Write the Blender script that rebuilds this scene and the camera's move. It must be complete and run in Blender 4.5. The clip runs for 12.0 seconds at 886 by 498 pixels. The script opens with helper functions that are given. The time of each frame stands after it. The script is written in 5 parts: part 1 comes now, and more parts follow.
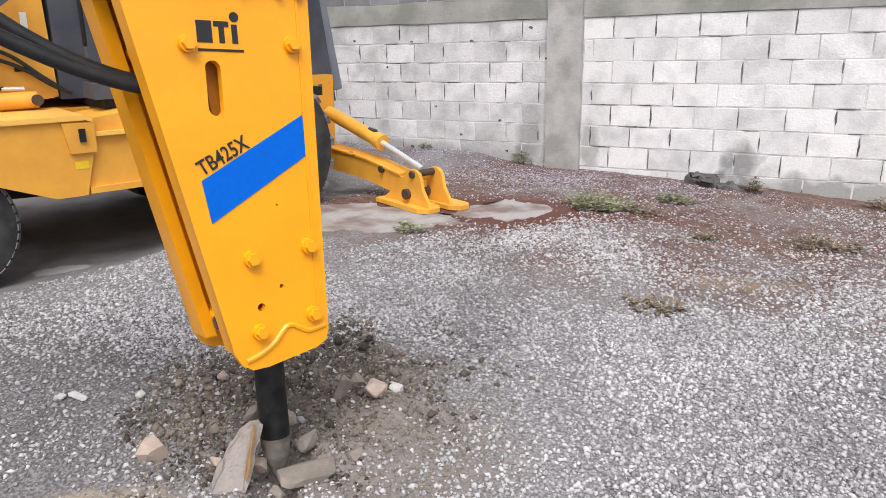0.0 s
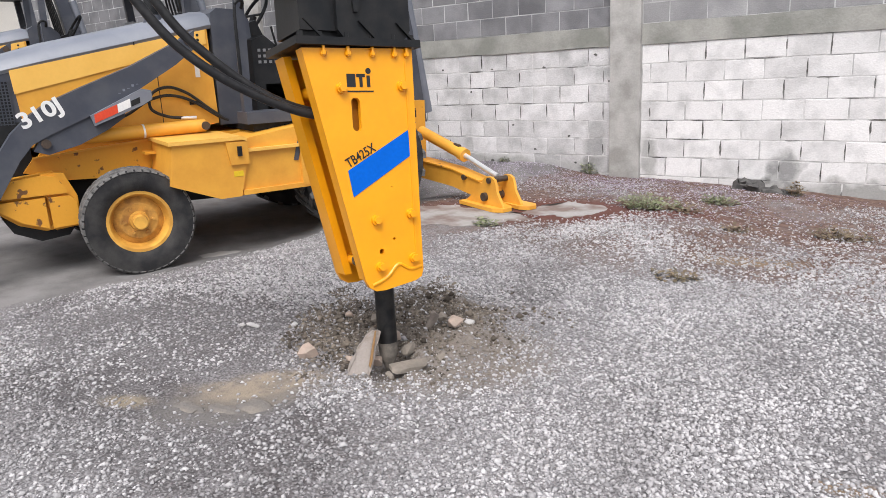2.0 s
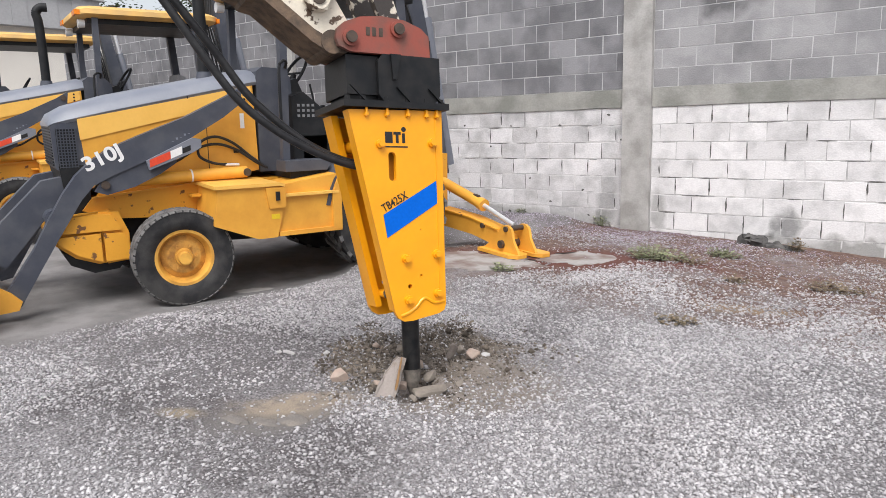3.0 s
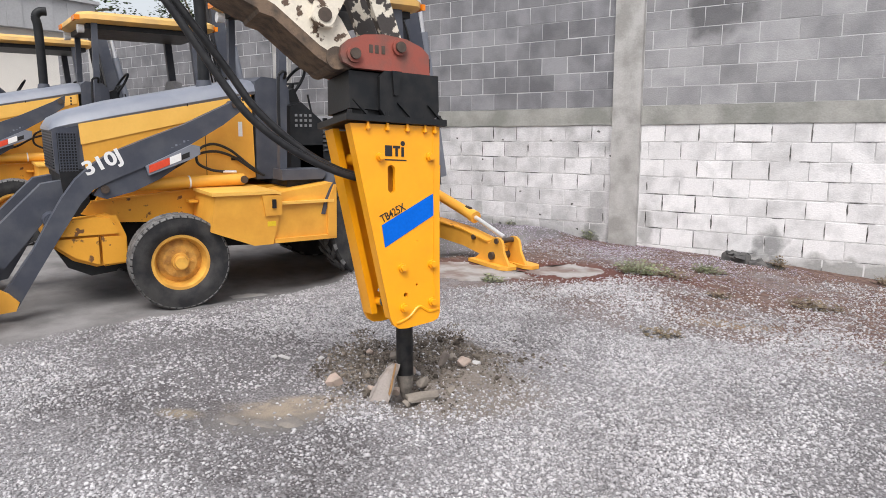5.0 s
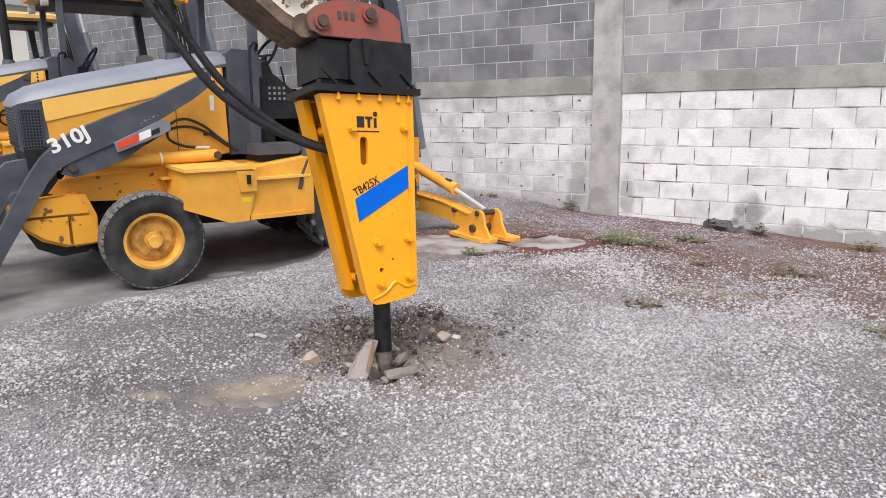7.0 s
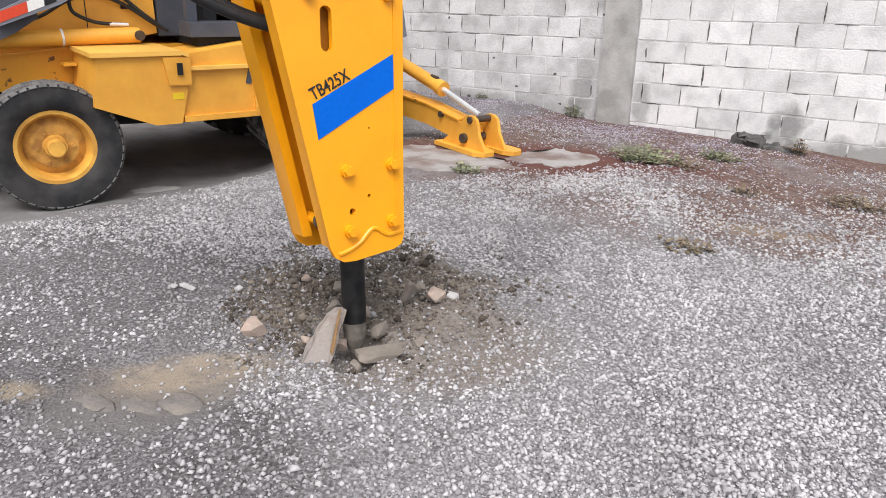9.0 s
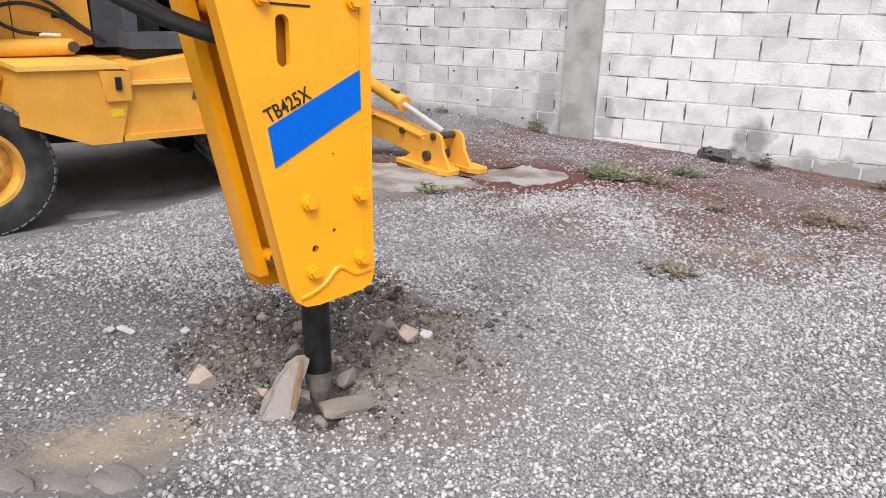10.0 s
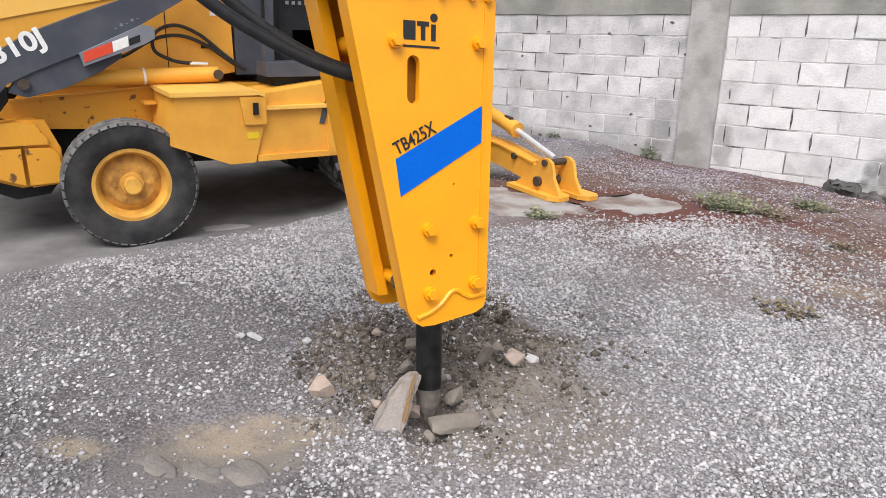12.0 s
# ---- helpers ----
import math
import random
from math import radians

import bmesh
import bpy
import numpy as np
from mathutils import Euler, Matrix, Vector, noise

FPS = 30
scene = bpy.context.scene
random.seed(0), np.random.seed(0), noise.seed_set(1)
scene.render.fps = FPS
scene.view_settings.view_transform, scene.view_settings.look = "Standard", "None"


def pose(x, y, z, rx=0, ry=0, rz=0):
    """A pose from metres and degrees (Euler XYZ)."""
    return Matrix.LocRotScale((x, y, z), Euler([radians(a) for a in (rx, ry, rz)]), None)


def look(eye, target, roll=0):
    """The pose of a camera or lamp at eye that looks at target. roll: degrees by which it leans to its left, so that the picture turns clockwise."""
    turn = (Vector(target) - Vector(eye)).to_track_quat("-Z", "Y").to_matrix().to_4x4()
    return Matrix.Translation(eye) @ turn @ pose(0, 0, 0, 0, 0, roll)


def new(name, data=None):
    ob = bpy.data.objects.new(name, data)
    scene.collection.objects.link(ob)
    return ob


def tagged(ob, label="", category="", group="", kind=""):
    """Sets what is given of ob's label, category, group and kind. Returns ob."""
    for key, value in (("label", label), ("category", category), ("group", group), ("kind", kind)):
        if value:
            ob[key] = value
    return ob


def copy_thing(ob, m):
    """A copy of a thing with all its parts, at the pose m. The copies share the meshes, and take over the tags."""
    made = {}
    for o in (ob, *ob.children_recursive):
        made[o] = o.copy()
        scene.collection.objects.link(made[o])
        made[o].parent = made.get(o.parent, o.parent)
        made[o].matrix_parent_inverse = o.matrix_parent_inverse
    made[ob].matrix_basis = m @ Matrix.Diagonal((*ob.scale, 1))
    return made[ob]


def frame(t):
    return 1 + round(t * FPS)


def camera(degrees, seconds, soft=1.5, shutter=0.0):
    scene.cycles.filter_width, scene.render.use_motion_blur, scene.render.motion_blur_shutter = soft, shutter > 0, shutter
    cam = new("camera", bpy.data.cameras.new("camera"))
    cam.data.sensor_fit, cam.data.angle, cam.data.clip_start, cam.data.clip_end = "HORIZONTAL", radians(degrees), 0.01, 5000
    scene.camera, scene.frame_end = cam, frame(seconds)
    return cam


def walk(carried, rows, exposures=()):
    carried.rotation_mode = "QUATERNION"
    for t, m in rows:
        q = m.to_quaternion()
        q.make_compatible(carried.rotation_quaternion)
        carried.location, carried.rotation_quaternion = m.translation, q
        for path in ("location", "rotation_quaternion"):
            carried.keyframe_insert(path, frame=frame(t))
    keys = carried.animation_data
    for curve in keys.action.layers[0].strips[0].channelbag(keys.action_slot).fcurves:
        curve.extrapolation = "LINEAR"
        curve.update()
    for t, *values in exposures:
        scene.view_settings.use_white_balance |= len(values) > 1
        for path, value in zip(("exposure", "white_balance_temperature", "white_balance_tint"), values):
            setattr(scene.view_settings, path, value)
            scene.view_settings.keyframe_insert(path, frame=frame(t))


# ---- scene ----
cam = camera(65.1, 12.0, soft=0.8)
PATH = [
    (0, (0.352, -0.012, 1.448), (-0.653, 1.625, 0.889), -1.22),
    (0.5, (0.608, -0.229, 1.488), (-0.536, 1.351, 1.048), -6.37),
    (1, (0.782, -0.497, 1.498), (-0.452, 1.006, 1.028), -0.74),
    (1.5, (0.933, -0.802, 1.516), (-0.314, 0.657, 0.954), -2.54),
    (2, (1.117, -0.958, 1.523), (-0.102, 0.548, 1.028), -2.95),
    (2.5, (1.300, -1.145, 1.542), (0.035, 0.321, 1.043), -0.57),
    (3, (1.376, -1.335, 1.564), (0.107, 0.170, 1.211), -1.61),
    (3.2, (1.367, -1.421, 1.571), (0.093, 0.085, 1.241), -0.72),
    (5, (1.431, -1.470, 1.592), (0.187, 0.062, 1.267), -0.19),
    (5.5, (1.407, -1.472, 1.579), (0.159, 0.061, 1.270), -0.15),
    (6, (1.398, -1.445, 1.580), (0.172, 0.099, 1.247), -1.17),
    (6.5, (1.389, -1.412, 1.590), (0.218, 0.166, 1.217), -1.96),
    (7, (1.414, -1.370, 1.573), (0.211, 0.178, 1.173), -1.07),
    (7.5, (1.344, -1.172, 1.532), (0.167, 0.374, 1.058), -1.11),
    (7.7, (1.232, -1.100, 1.527), (0.063, 0.428, 0.981), 0.80),
    (9.3, (0.477, -0.348, 1.447), (-0.583, 1.204, 0.763), 1.01),
    (9.5, (0.439, -0.305, 1.451), (-0.574, 1.293, 0.805), 0.91),
    (10, (0.315, -0.229, 1.441), (-0.673, 1.386, 0.794), 1.22),
    (10.5, (0.195, -0.215, 1.456), (-0.892, 1.307, 0.747), 0.46),
    (11, (0.199, -0.157, 1.459), (-0.924, 1.299, 0.673), 0.78),
    (11.5, (0.226, -0.241, 1.479), (-0.925, 1.207, 0.719), 1.78),
    (12, (0.346, -0.332, 1.502), (-0.892, 1.120, 0.903), 1.00),
]
walk(cam, [(t, look(eye, target, roll)) for t, eye, target, roll in PATH], exposures=[(0.0, 0.55), (12.0, 0.55)])

# ---------- world and light: overcast noon ----------
world = bpy.data.worlds.new("overcast")
world.use_nodes = True
scene.world = world
wn = world.node_tree.nodes
sky = wn.new("ShaderNodeTexSky")
sky.sky_type, sky.sun_disc = "NISHITA", False
sky.sun_elevation, sky.sun_rotation = radians(58), radians(150)
sky.air_density, sky.dust_density, sky.ozone_density = 1.0, 4.0, 1.0
grey = wn.new("ShaderNodeHueSaturation")
grey.inputs["Saturation"].default_value = 0.30
world.node_tree.links.new(sky.outputs["Color"], grey.inputs["Color"])
world.node_tree.links.new(grey.outputs["Color"], wn["Background"].inputs["Color"])
wn["Background"].inputs["Strength"].default_value = 0.15
sun = new("sun", bpy.data.lights.new("sun", "SUN"))
sun.data.energy, sun.data.angle, sun.data.color = 1.4, radians(40), (1.0, 0.975, 0.965)
sun.matrix_world = look((2, -3, 6), (0, 0, 0))


# ---------- materials ----------
def mat(name, base, other=None, rough=0.6, metal=0.0, scale=6.0, fine=60.0, amount=0.5, bump=0.15, island=0.0, spec=0.5, edge=(0.4, 0.62), rvar=0.1, detail=6, world_co=False, stains=(), grain=0.14):
    """Two colours mixed by a coarse noise, a fine noise for grain and relief, in metres."""
    m = bpy.data.materials.new(name)
    m.use_nodes = True
    nt = m.node_tree
    N, Lk = nt.nodes, nt.links
    b = N["Principled BSDF"]
    b.inputs["Metallic"].default_value = metal
    b.inputs["Specular IOR Level"].default_value = spec
    co = N.new("ShaderNodeTexCoord")
    big = N.new("ShaderNodeTexNoise")
    big.inputs["Scale"].default_value, big.inputs["Detail"].default_value = scale, detail
    small = N.new("ShaderNodeTexNoise")
    small.inputs["Scale"].default_value, small.inputs["Detail"].default_value = fine, 3
    where = N.new("ShaderNodeNewGeometry").outputs["Position"] if world_co else co.outputs["Object"]
    Lk.new(where, big.inputs["Vector"])
    Lk.new(where, small.inputs["Vector"])
    ramp = N.new("ShaderNodeMapRange")
    ramp.inputs["From Min"].default_value, ramp.inputs["From Max"].default_value = edge
    Lk.new(big.outputs["Fac"], ramp.inputs["Value"])
    mix = N.new("ShaderNodeMix")
    mix.data_type = "RGBA"
    other = other or tuple(c * 0.75 for c in base)
    mix.inputs["A"].default_value, mix.inputs["B"].default_value = (*base, 1), (*other, 1)
    mul = N.new("ShaderNodeMath")
    mul.operation = "MULTIPLY"
    mul.inputs[1].default_value = amount
    Lk.new(ramp.outputs["Result"], mul.inputs[0])
    Lk.new(mul.outputs[0], mix.inputs["Factor"])
    val = N.new("ShaderNodeHueSaturation")
    vr = N.new("ShaderNodeMapRange")
    vr.inputs["To Min"].default_value, vr.inputs["To Max"].default_value = 1 - grain, 1 + grain
    Lk.new(small.outputs["Fac"], vr.inputs["Value"])
    last = vr.outputs["Result"]
    if island:
        geo = N.new("ShaderNodeNewGeometry") if island > 0 else N.new("ShaderNodeObjectInfo")
        ir = N.new("ShaderNodeMapRange")
        ir.inputs["To Min"].default_value, ir.inputs["To Max"].default_value = 1 - abs(island), 1 + abs(island)
        Lk.new(geo.outputs["Random Per Island" if island > 0 else "Random"], ir.inputs["Value"])
        mm = N.new("ShaderNodeMath")
        mm.operation = "MULTIPLY"
        Lk.new(last, mm.inputs[0])
        Lk.new(ir.outputs["Result"], mm.inputs[1])
        last = mm.outputs[0]
    Lk.new(last, val.inputs["Value"])
    colour = mix.outputs["Result"]
    for cx, cz, rx, rz, stain, force in stains:
        mp = N.new("ShaderNodeMapping")
        mp.vector_type = "TEXTURE"
        mp.inputs["Location"].default_value, mp.inputs["Scale"].default_value = (cx, 0, cz), (rx, 1000, rz)
        Lk.new(where, mp.inputs["Vector"])
        ln = N.new("ShaderNodeVectorMath")
        ln.operation = "LENGTH"
        Lk.new(mp.outputs["Vector"], ln.inputs[0])
        ad = N.new("ShaderNodeMath")
        ad.operation = "MULTIPLY_ADD"
        ad.inputs[1].default_value = 3.0
        Lk.new(big.outputs["Fac"], ad.inputs[0])
        Lk.new(ln.outputs["Value"], ad.inputs[2])
        mr = N.new("ShaderNodeMapRange")
        for k, v in (("From Min", 2.75), ("From Max", 2.1), ("To Max", force)):
            mr.inputs[k].default_value = v
        Lk.new(ad.outputs[0], mr.inputs["Value"])
        mx = N.new("ShaderNodeMix")
        mx.data_type = "RGBA"
        mx.inputs["B"].default_value = (*stain, 1)
        Lk.new(mr.outputs["Result"], mx.inputs["Factor"])
        Lk.new(colour, mx.inputs["A"])
        colour = mx.outputs["Result"]
    Lk.new(colour, val.inputs["Color"])
    Lk.new(val.outputs["Color"], b.inputs["Base Color"])
    rr = N.new("ShaderNodeMapRange")
    rr.inputs["To Min"].default_value, rr.inputs["To Max"].default_value = max(rough - rvar, 0.03), min(rough + rvar, 1)
    Lk.new(big.outputs["Fac"], rr.inputs["Value"])
    Lk.new(rr.outputs["Result"], b.inputs["Roughness"])
    if bump:
        bp = N.new("ShaderNodeBump")
        bp.inputs["Strength"].default_value, bp.inputs["Distance"].default_value = bump, 0.01
        Lk.new(small.outputs["Fac"], bp.inputs["Height"])
        Lk.new(bp.outputs["Normal"], b.inputs["Normal"])
    return m


# darker copy of the breaker paint: shade between the plates put into the colour
M_INNER_SHADED = mat("breaker_inside_shaded", (0.55, 0.21, 0.006), (0.36, 0.13, 0.006), 0.5, scale=5, fine=40, amount=0.7, bump=0.06, grain=0.045)
M_BREAKER = mat("breaker_paint", (0.86, 0.36, 0.006), (0.80, 0.31, 0.005), 0.33, scale=4, fine=30, amount=0.5, bump=0.03, grain=0.045)
M_BLUE = mat("blue_stripe", (0.0, 0.115, 0.58), None, 0.6, amount=0.15, bump=0.0, spec=0.12)
M_BLACK = mat("black_print", (0.012, 0.012, 0.014), None, 0.5, bump=0.0)
M_BLKPAINT = mat("black_paint", (0.010, 0.011, 0.013), (0.024, 0.023, 0.023), 0.45, scale=9, fine=80, amount=0.7, bump=0.05, grain=0.045, spec=0.25)
M_STEEL = mat("tool_steel", (0.018, 0.018, 0.02), (0.05, 0.048, 0.045), 0.42, metal=0.6, scale=14, fine=120, amount=0.6, bump=0.06, spec=0.3)
M_DUSTY = mat("dusty_steel", (0.16, 0.14, 0.12), (0.07, 0.062, 0.055), 0.8, scale=25, fine=150, amount=0.8, bump=0.2)
M_RED = mat("red_paint", (0.27, 0.065, 0.045), (0.13, 0.075, 0.06), 0.6, scale=7, fine=70, amount=0.9, bump=0.12, edge=(0.45, 0.7), grain=0.045)
M_WHITEARM = mat("chipped_white", (0.66, 0.60, 0.50), (0.09, 0.055, 0.035), 0.6, scale=16, fine=70, amount=1.0, bump=0.15, edge=(0.56, 0.60))
M_BROWNARM = mat("chipped_black", (0.04, 0.033, 0.03), (0.60, 0.55, 0.46), 0.6, scale=13, fine=70, amount=1.0, bump=0.15, edge=(0.53, 0.57))
M_YELLOW = mat("tractor_yellow", (0.78, 0.385, 0.05), (0.64, 0.29, 0.035), 0.5, scale=3, fine=40, amount=0.7, bump=0.04, grain=0.045)
M_YELLOWWORN = mat("tractor_yellow_chipped", (0.74, 0.34, 0.03), (0.16, 0.07, 0.025), 0.55, scale=11, fine=50, amount=1.0, bump=0.1, edge=(0.64, 0.68), grain=0.045)
M_HOODYEL = mat("hood_yellow", (0.86, 0.50, 0.11), (0.78, 0.43, 0.08), 0.4, scale=3, fine=40, amount=0.5, bump=0.02, grain=0.045)
M_ROOF = mat("dusty_roof_yellow", (0.70, 0.42, 0.12), (0.50, 0.32, 0.13), 0.6, scale=2.5, fine=40, amount=0.8, bump=0.05, grain=0.045)
M_SLATE = mat("slate_paint", (0.058, 0.064, 0.084), (0.092, 0.098, 0.115), 0.5, scale=5, fine=60, amount=0.7, bump=0.06, grain=0.045, spec=0.3)
M_HOODGREY = mat("hood_grey", (0.17, 0.185, 0.225), (0.22, 0.235, 0.27), 0.42, scale=4, fine=50, amount=0.6, bump=0.03, grain=0.045)
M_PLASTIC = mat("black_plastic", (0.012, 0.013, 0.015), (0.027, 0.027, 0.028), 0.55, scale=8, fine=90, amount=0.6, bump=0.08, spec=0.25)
M_RUBBER = mat("tyre_rubber", (0.026, 0.026, 0.028), (0.06, 0.058, 0.057), 0.8, scale=7, fine=90, amount=0.8, bump=0.2, spec=0.2)
M_TREAD = mat("dusty_tread", (0.15, 0.147, 0.145), (0.06, 0.058, 0.057), 0.9, scale=12, fine=90, amount=0.8, bump=0.25)
M_HOSE = mat("hose_rubber", (0.018, 0.018, 0.02), (0.035, 0.035, 0.036), 0.45, scale=20, fine=150, amount=0.6, bump=0.1, spec=0.3)
M_RIM = mat("rim_yellow", (0.78, 0.42, 0.075), (0.52, 0.25, 0.045), 0.5, scale=9, fine=60, amount=0.7, bump=0.08, grain=0.045)
M_RIMDARK = mat("rim_rusty", (0.62, 0.32, 0.065), (0.34, 0.16, 0.04), 0.65, scale=12, fine=60, amount=0.9, bump=0.12)
M_CHROME = mat("chrome_rod", (0.80, 0.80, 0.82), None, 0.32, metal=0.55, amount=0.1, bump=0.0)
M_PIN = mat("pin_steel", (0.10, 0.075, 0.06), (0.05, 0.04, 0.035), 0.55, metal=0.5, scale=20, bump=0.1)
M_DECALW = mat("white_decal", (0.80, 0.80, 0.80), (0.7, 0.7, 0.7), 0.4, bump=0.0)
M_DECALR = mat("red_decal", (0.68, 0.07, 0.03), None, 0.4, amount=0.3, bump=0.0)
M_DECALY = mat("yellow_decal", (0.80, 0.55, 0.02), None, 0.45, amount=0.3, bump=0.0)
M_AMBER = mat("amber_lens", (0.85, 0.24, 0.01), None, 0.2, amount=0.3, bump=0.0)
M_GLASSY = mat("lamp_lens", (0.75, 0.75, 0.75), None, 0.15, amount=0.2, bump=0.0)
M_GREYSEAT = mat("grey_vinyl", (0.19, 0.19, 0.20), (0.28, 0.28, 0.29), 0.5, scale=10, bump=0.08)
GRIME = ((-0.69, 0.30, 0.16, 0.22, (0.20, 0.20, 0.20), 0.8), (-2.85, 0.55, 0.13, 0.45, (0.24, 0.24, 0.24), 0.6), (-4.6, 0.22, 1.6, 0.16, (0.22, 0.22, 0.21), 0.7), (0.2, 0.05, 1.2, 0.14, (0.21, 0.21, 0.20), 0.75), (-2.18, 0.45, 0.10, 0.30, (0.24, 0.24, 0.23), 0.6))
M_WHITEBLOCK = mat("limewashed_block", (0.72, 0.71, 0.715), (0.50, 0.495, 0.50), 0.85, scale=4.5, fine=55, amount=0.8, bump=0.4, island=-0.09, spec=0.2, edge=(0.46, 0.70), world_co=True, stains=GRIME)
M_WORNWHITE = mat("worn_limewashed_block", (0.65, 0.64, 0.65), (0.33, 0.33, 0.335), 0.85, scale=3.2, fine=50, amount=0.85, bump=0.5, island=-0.15, spec=0.2, edge=(0.44, 0.72), detail=12, world_co=True, stains=GRIME, grain=0.2)
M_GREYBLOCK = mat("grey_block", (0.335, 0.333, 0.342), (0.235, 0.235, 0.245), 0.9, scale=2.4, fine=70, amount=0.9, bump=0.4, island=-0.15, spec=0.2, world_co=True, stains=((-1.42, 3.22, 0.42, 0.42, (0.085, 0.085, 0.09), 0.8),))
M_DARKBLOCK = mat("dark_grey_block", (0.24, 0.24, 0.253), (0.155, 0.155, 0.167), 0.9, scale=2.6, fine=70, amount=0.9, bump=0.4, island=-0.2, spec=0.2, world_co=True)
M_MORTARW = mat("limewashed_mortar", (0.62, 0.61, 0.615), (0.36, 0.36, 0.36), 0.9, scale=6.0, fine=40, amount=0.9, bump=0.5, spec=0.2, edge=(0.45, 0.62), world_co=True)
M_OPENJOINT = mat("open_joint", (0.085, 0.083, 0.08), (0.20, 0.195, 0.19), 0.95, scale=9, fine=60, amount=0.9, bump=0.5, spec=0.1, world_co=True)
M_MORTARG = mat("grey_mortar", (0.56, 0.56, 0.57), (0.34, 0.34, 0.35), 0.9, scale=1.9, fine=40, amount=0.9, bump=0.4, spec=0.2, world_co=True)
M_CONC = mat("cast_concrete", (0.44, 0.43, 0.42), (0.28, 0.275, 0.26), 0.85, scale=3.5, fine=45, amount=0.9, bump=0.3, spec=0.2)
M_BEAM = mat("beam_concrete", (0.36, 0.355, 0.335), (0.22, 0.225, 0.205), 0.9, scale=2.5, fine=45, amount=0.9, bump=0.4, spec=0.2)
M_SLAB = mat("yard_concrete", (0.33, 0.315, 0.305), (0.17, 0.12, 0.105), 0.85, scale=3.8, fine=30, amount=0.9, bump=0.25, spec=0.25)
M_STONE = mat("gravel_stone", (0.42, 0.408, 0.418), (0.285, 0.275, 0.282), 0.85, scale=1.1, fine=90, amount=0.9, bump=0.2, island=0.46, spec=0.25)
M_CLOD = mat("dark_clods", (0.175, 0.148, 0.122), (0.068, 0.057, 0.048), 0.95, scale=6, fine=80, amount=0.9, bump=0.5, island=0.5, spec=0.15)
M_LITTER = mat("pale_petals", (0.42, 0.38, 0.45), (0.27, 0.22, 0.28), 0.8, scale=3, fine=60, amount=0.8, bump=0.0, island=0.45, spec=0.2)
M_PINKSTONE = mat("pale_pink_stone", (0.40, 0.31, 0.26), (0.30, 0.25, 0.21), 0.8, scale=14, fine=90, amount=0.8, bump=0.4)
M_SLABSTONE = mat("broken_slab", (0.34, 0.30, 0.275), (0.22, 0.165, 0.12), 0.85, scale=11, fine=90, amount=0.9, bump=0.5, edge=(0.52, 0.64))
M_MUD = mat("dried_mud", (0.225, 0.195, 0.165), (0.15, 0.13, 0.112), 0.9, scale=9, fine=90, amount=0.8, bump=0.4)
M_WOOD = mat("weathered_wood", (0.25, 0.215, 0.19), (0.16, 0.135, 0.12), 0.9, scale=14, fine=120, amount=0.8, bump=0.4)
M_LEAF = mat("weed_leaf", (0.17, 0.20, 0.10), (0.26, 0.26, 0.17), 0.7, scale=20, fine=60, amount=0.8, bump=0.0, island=0.4)
M_DRY = mat("dry_grass", (0.20, 0.15, 0.10), (0.12, 0.10, 0.06), 0.9, scale=20, fine=60, amount=0.8, bump=0.0, island=0.4)
M_TREELEAF = mat("tree_leaf", (0.055, 0.085, 0.03), (0.09, 0.12, 0.05), 0.7, scale=2, fine=20, amount=0.8, bump=0.0, island=0.4)
M_BARK = mat("bark", (0.16, 0.125, 0.10), (0.09, 0.07, 0.055), 0.9, scale=9, fine=60, bump=0.5)
M_PLASTER = mat("pale_plaster", (0.74, 0.70, 0.64), (0.66, 0.62, 0.57), 0.9, scale=1.5, fine=40, bump=0.1)
M_SHEET = mat("grey_sheet", (0.40, 0.40, 0.41), (0.33, 0.33, 0.34), 0.6, scale=1, fine=20, bump=0.05)
M_PALESTONE = mat("pale_stone", (0.50, 0.49, 0.49), (0.38, 0.37, 0.36), 0.85, scale=18, fine=90, amount=0.8, bump=0.4)
M_SLABBIT = mat("muddy_slab", (0.165, 0.152, 0.143), (0.22, 0.195, 0.17), 0.9, scale=8, fine=60, amount=0.9, bump=0.6)
M_RUBBLE = mat("dark_rubble", (0.06, 0.058, 0.058), (0.12, 0.115, 0.11), 0.95, scale=12, fine=80, amount=0.8, bump=0.5)


# ---------- mesh helpers ----------
def part(name, bm, material, parent=None, label="", bevel=0.0, sharp=35):
    """Links a bmesh as one mesh object, under a thing or a part where one is given."""
    if bevel:
        sel = [e for e in bm.edges if len(e.link_faces) == 2 and e.calc_face_angle(0) > radians(40)]
        bmesh.ops.bevel(bm, geom=sel, offset=bevel, segments=2, affect="EDGES", clamp_overlap=True)
    bmesh.ops.recalc_face_normals(bm, faces=bm.faces)
    me = bpy.data.meshes.new(name)
    bm.to_mesh(me)
    bm.free()
    for p in me.polygons:
        p.use_smooth = True
    me.set_sharp_from_angle(angle=radians(sharp))
    me.materials.append(material)
    ob = new(name, me)
    if parent:
        ob.parent = parent
    if label:
        ob["label"] = label
    return ob


def thing(name, m, label, category, group="", kind=""):
    ob = new(name)
    ob.empty_display_size = 0.2
    ob.matrix_world = m
    return tagged(ob, label, category, group, kind)


def block(x0, x1, y0, y1, z0, z1, bm=None):
    bm = bm or bmesh.new()
    v = [bm.verts.new((x, y, z)) for z in (z0, z1) for x, y in ((x0, y0), (x1, y0), (x1, y1), (x0, y1))]
    for f in ((3, 2, 1, 0), (4, 5, 6, 7), (0, 1, 5, 4), (1, 2, 6, 5), (2, 3, 7, 6), (3, 0, 4, 7)):
        bm.faces.new([v[i] for i in f])
    return bm


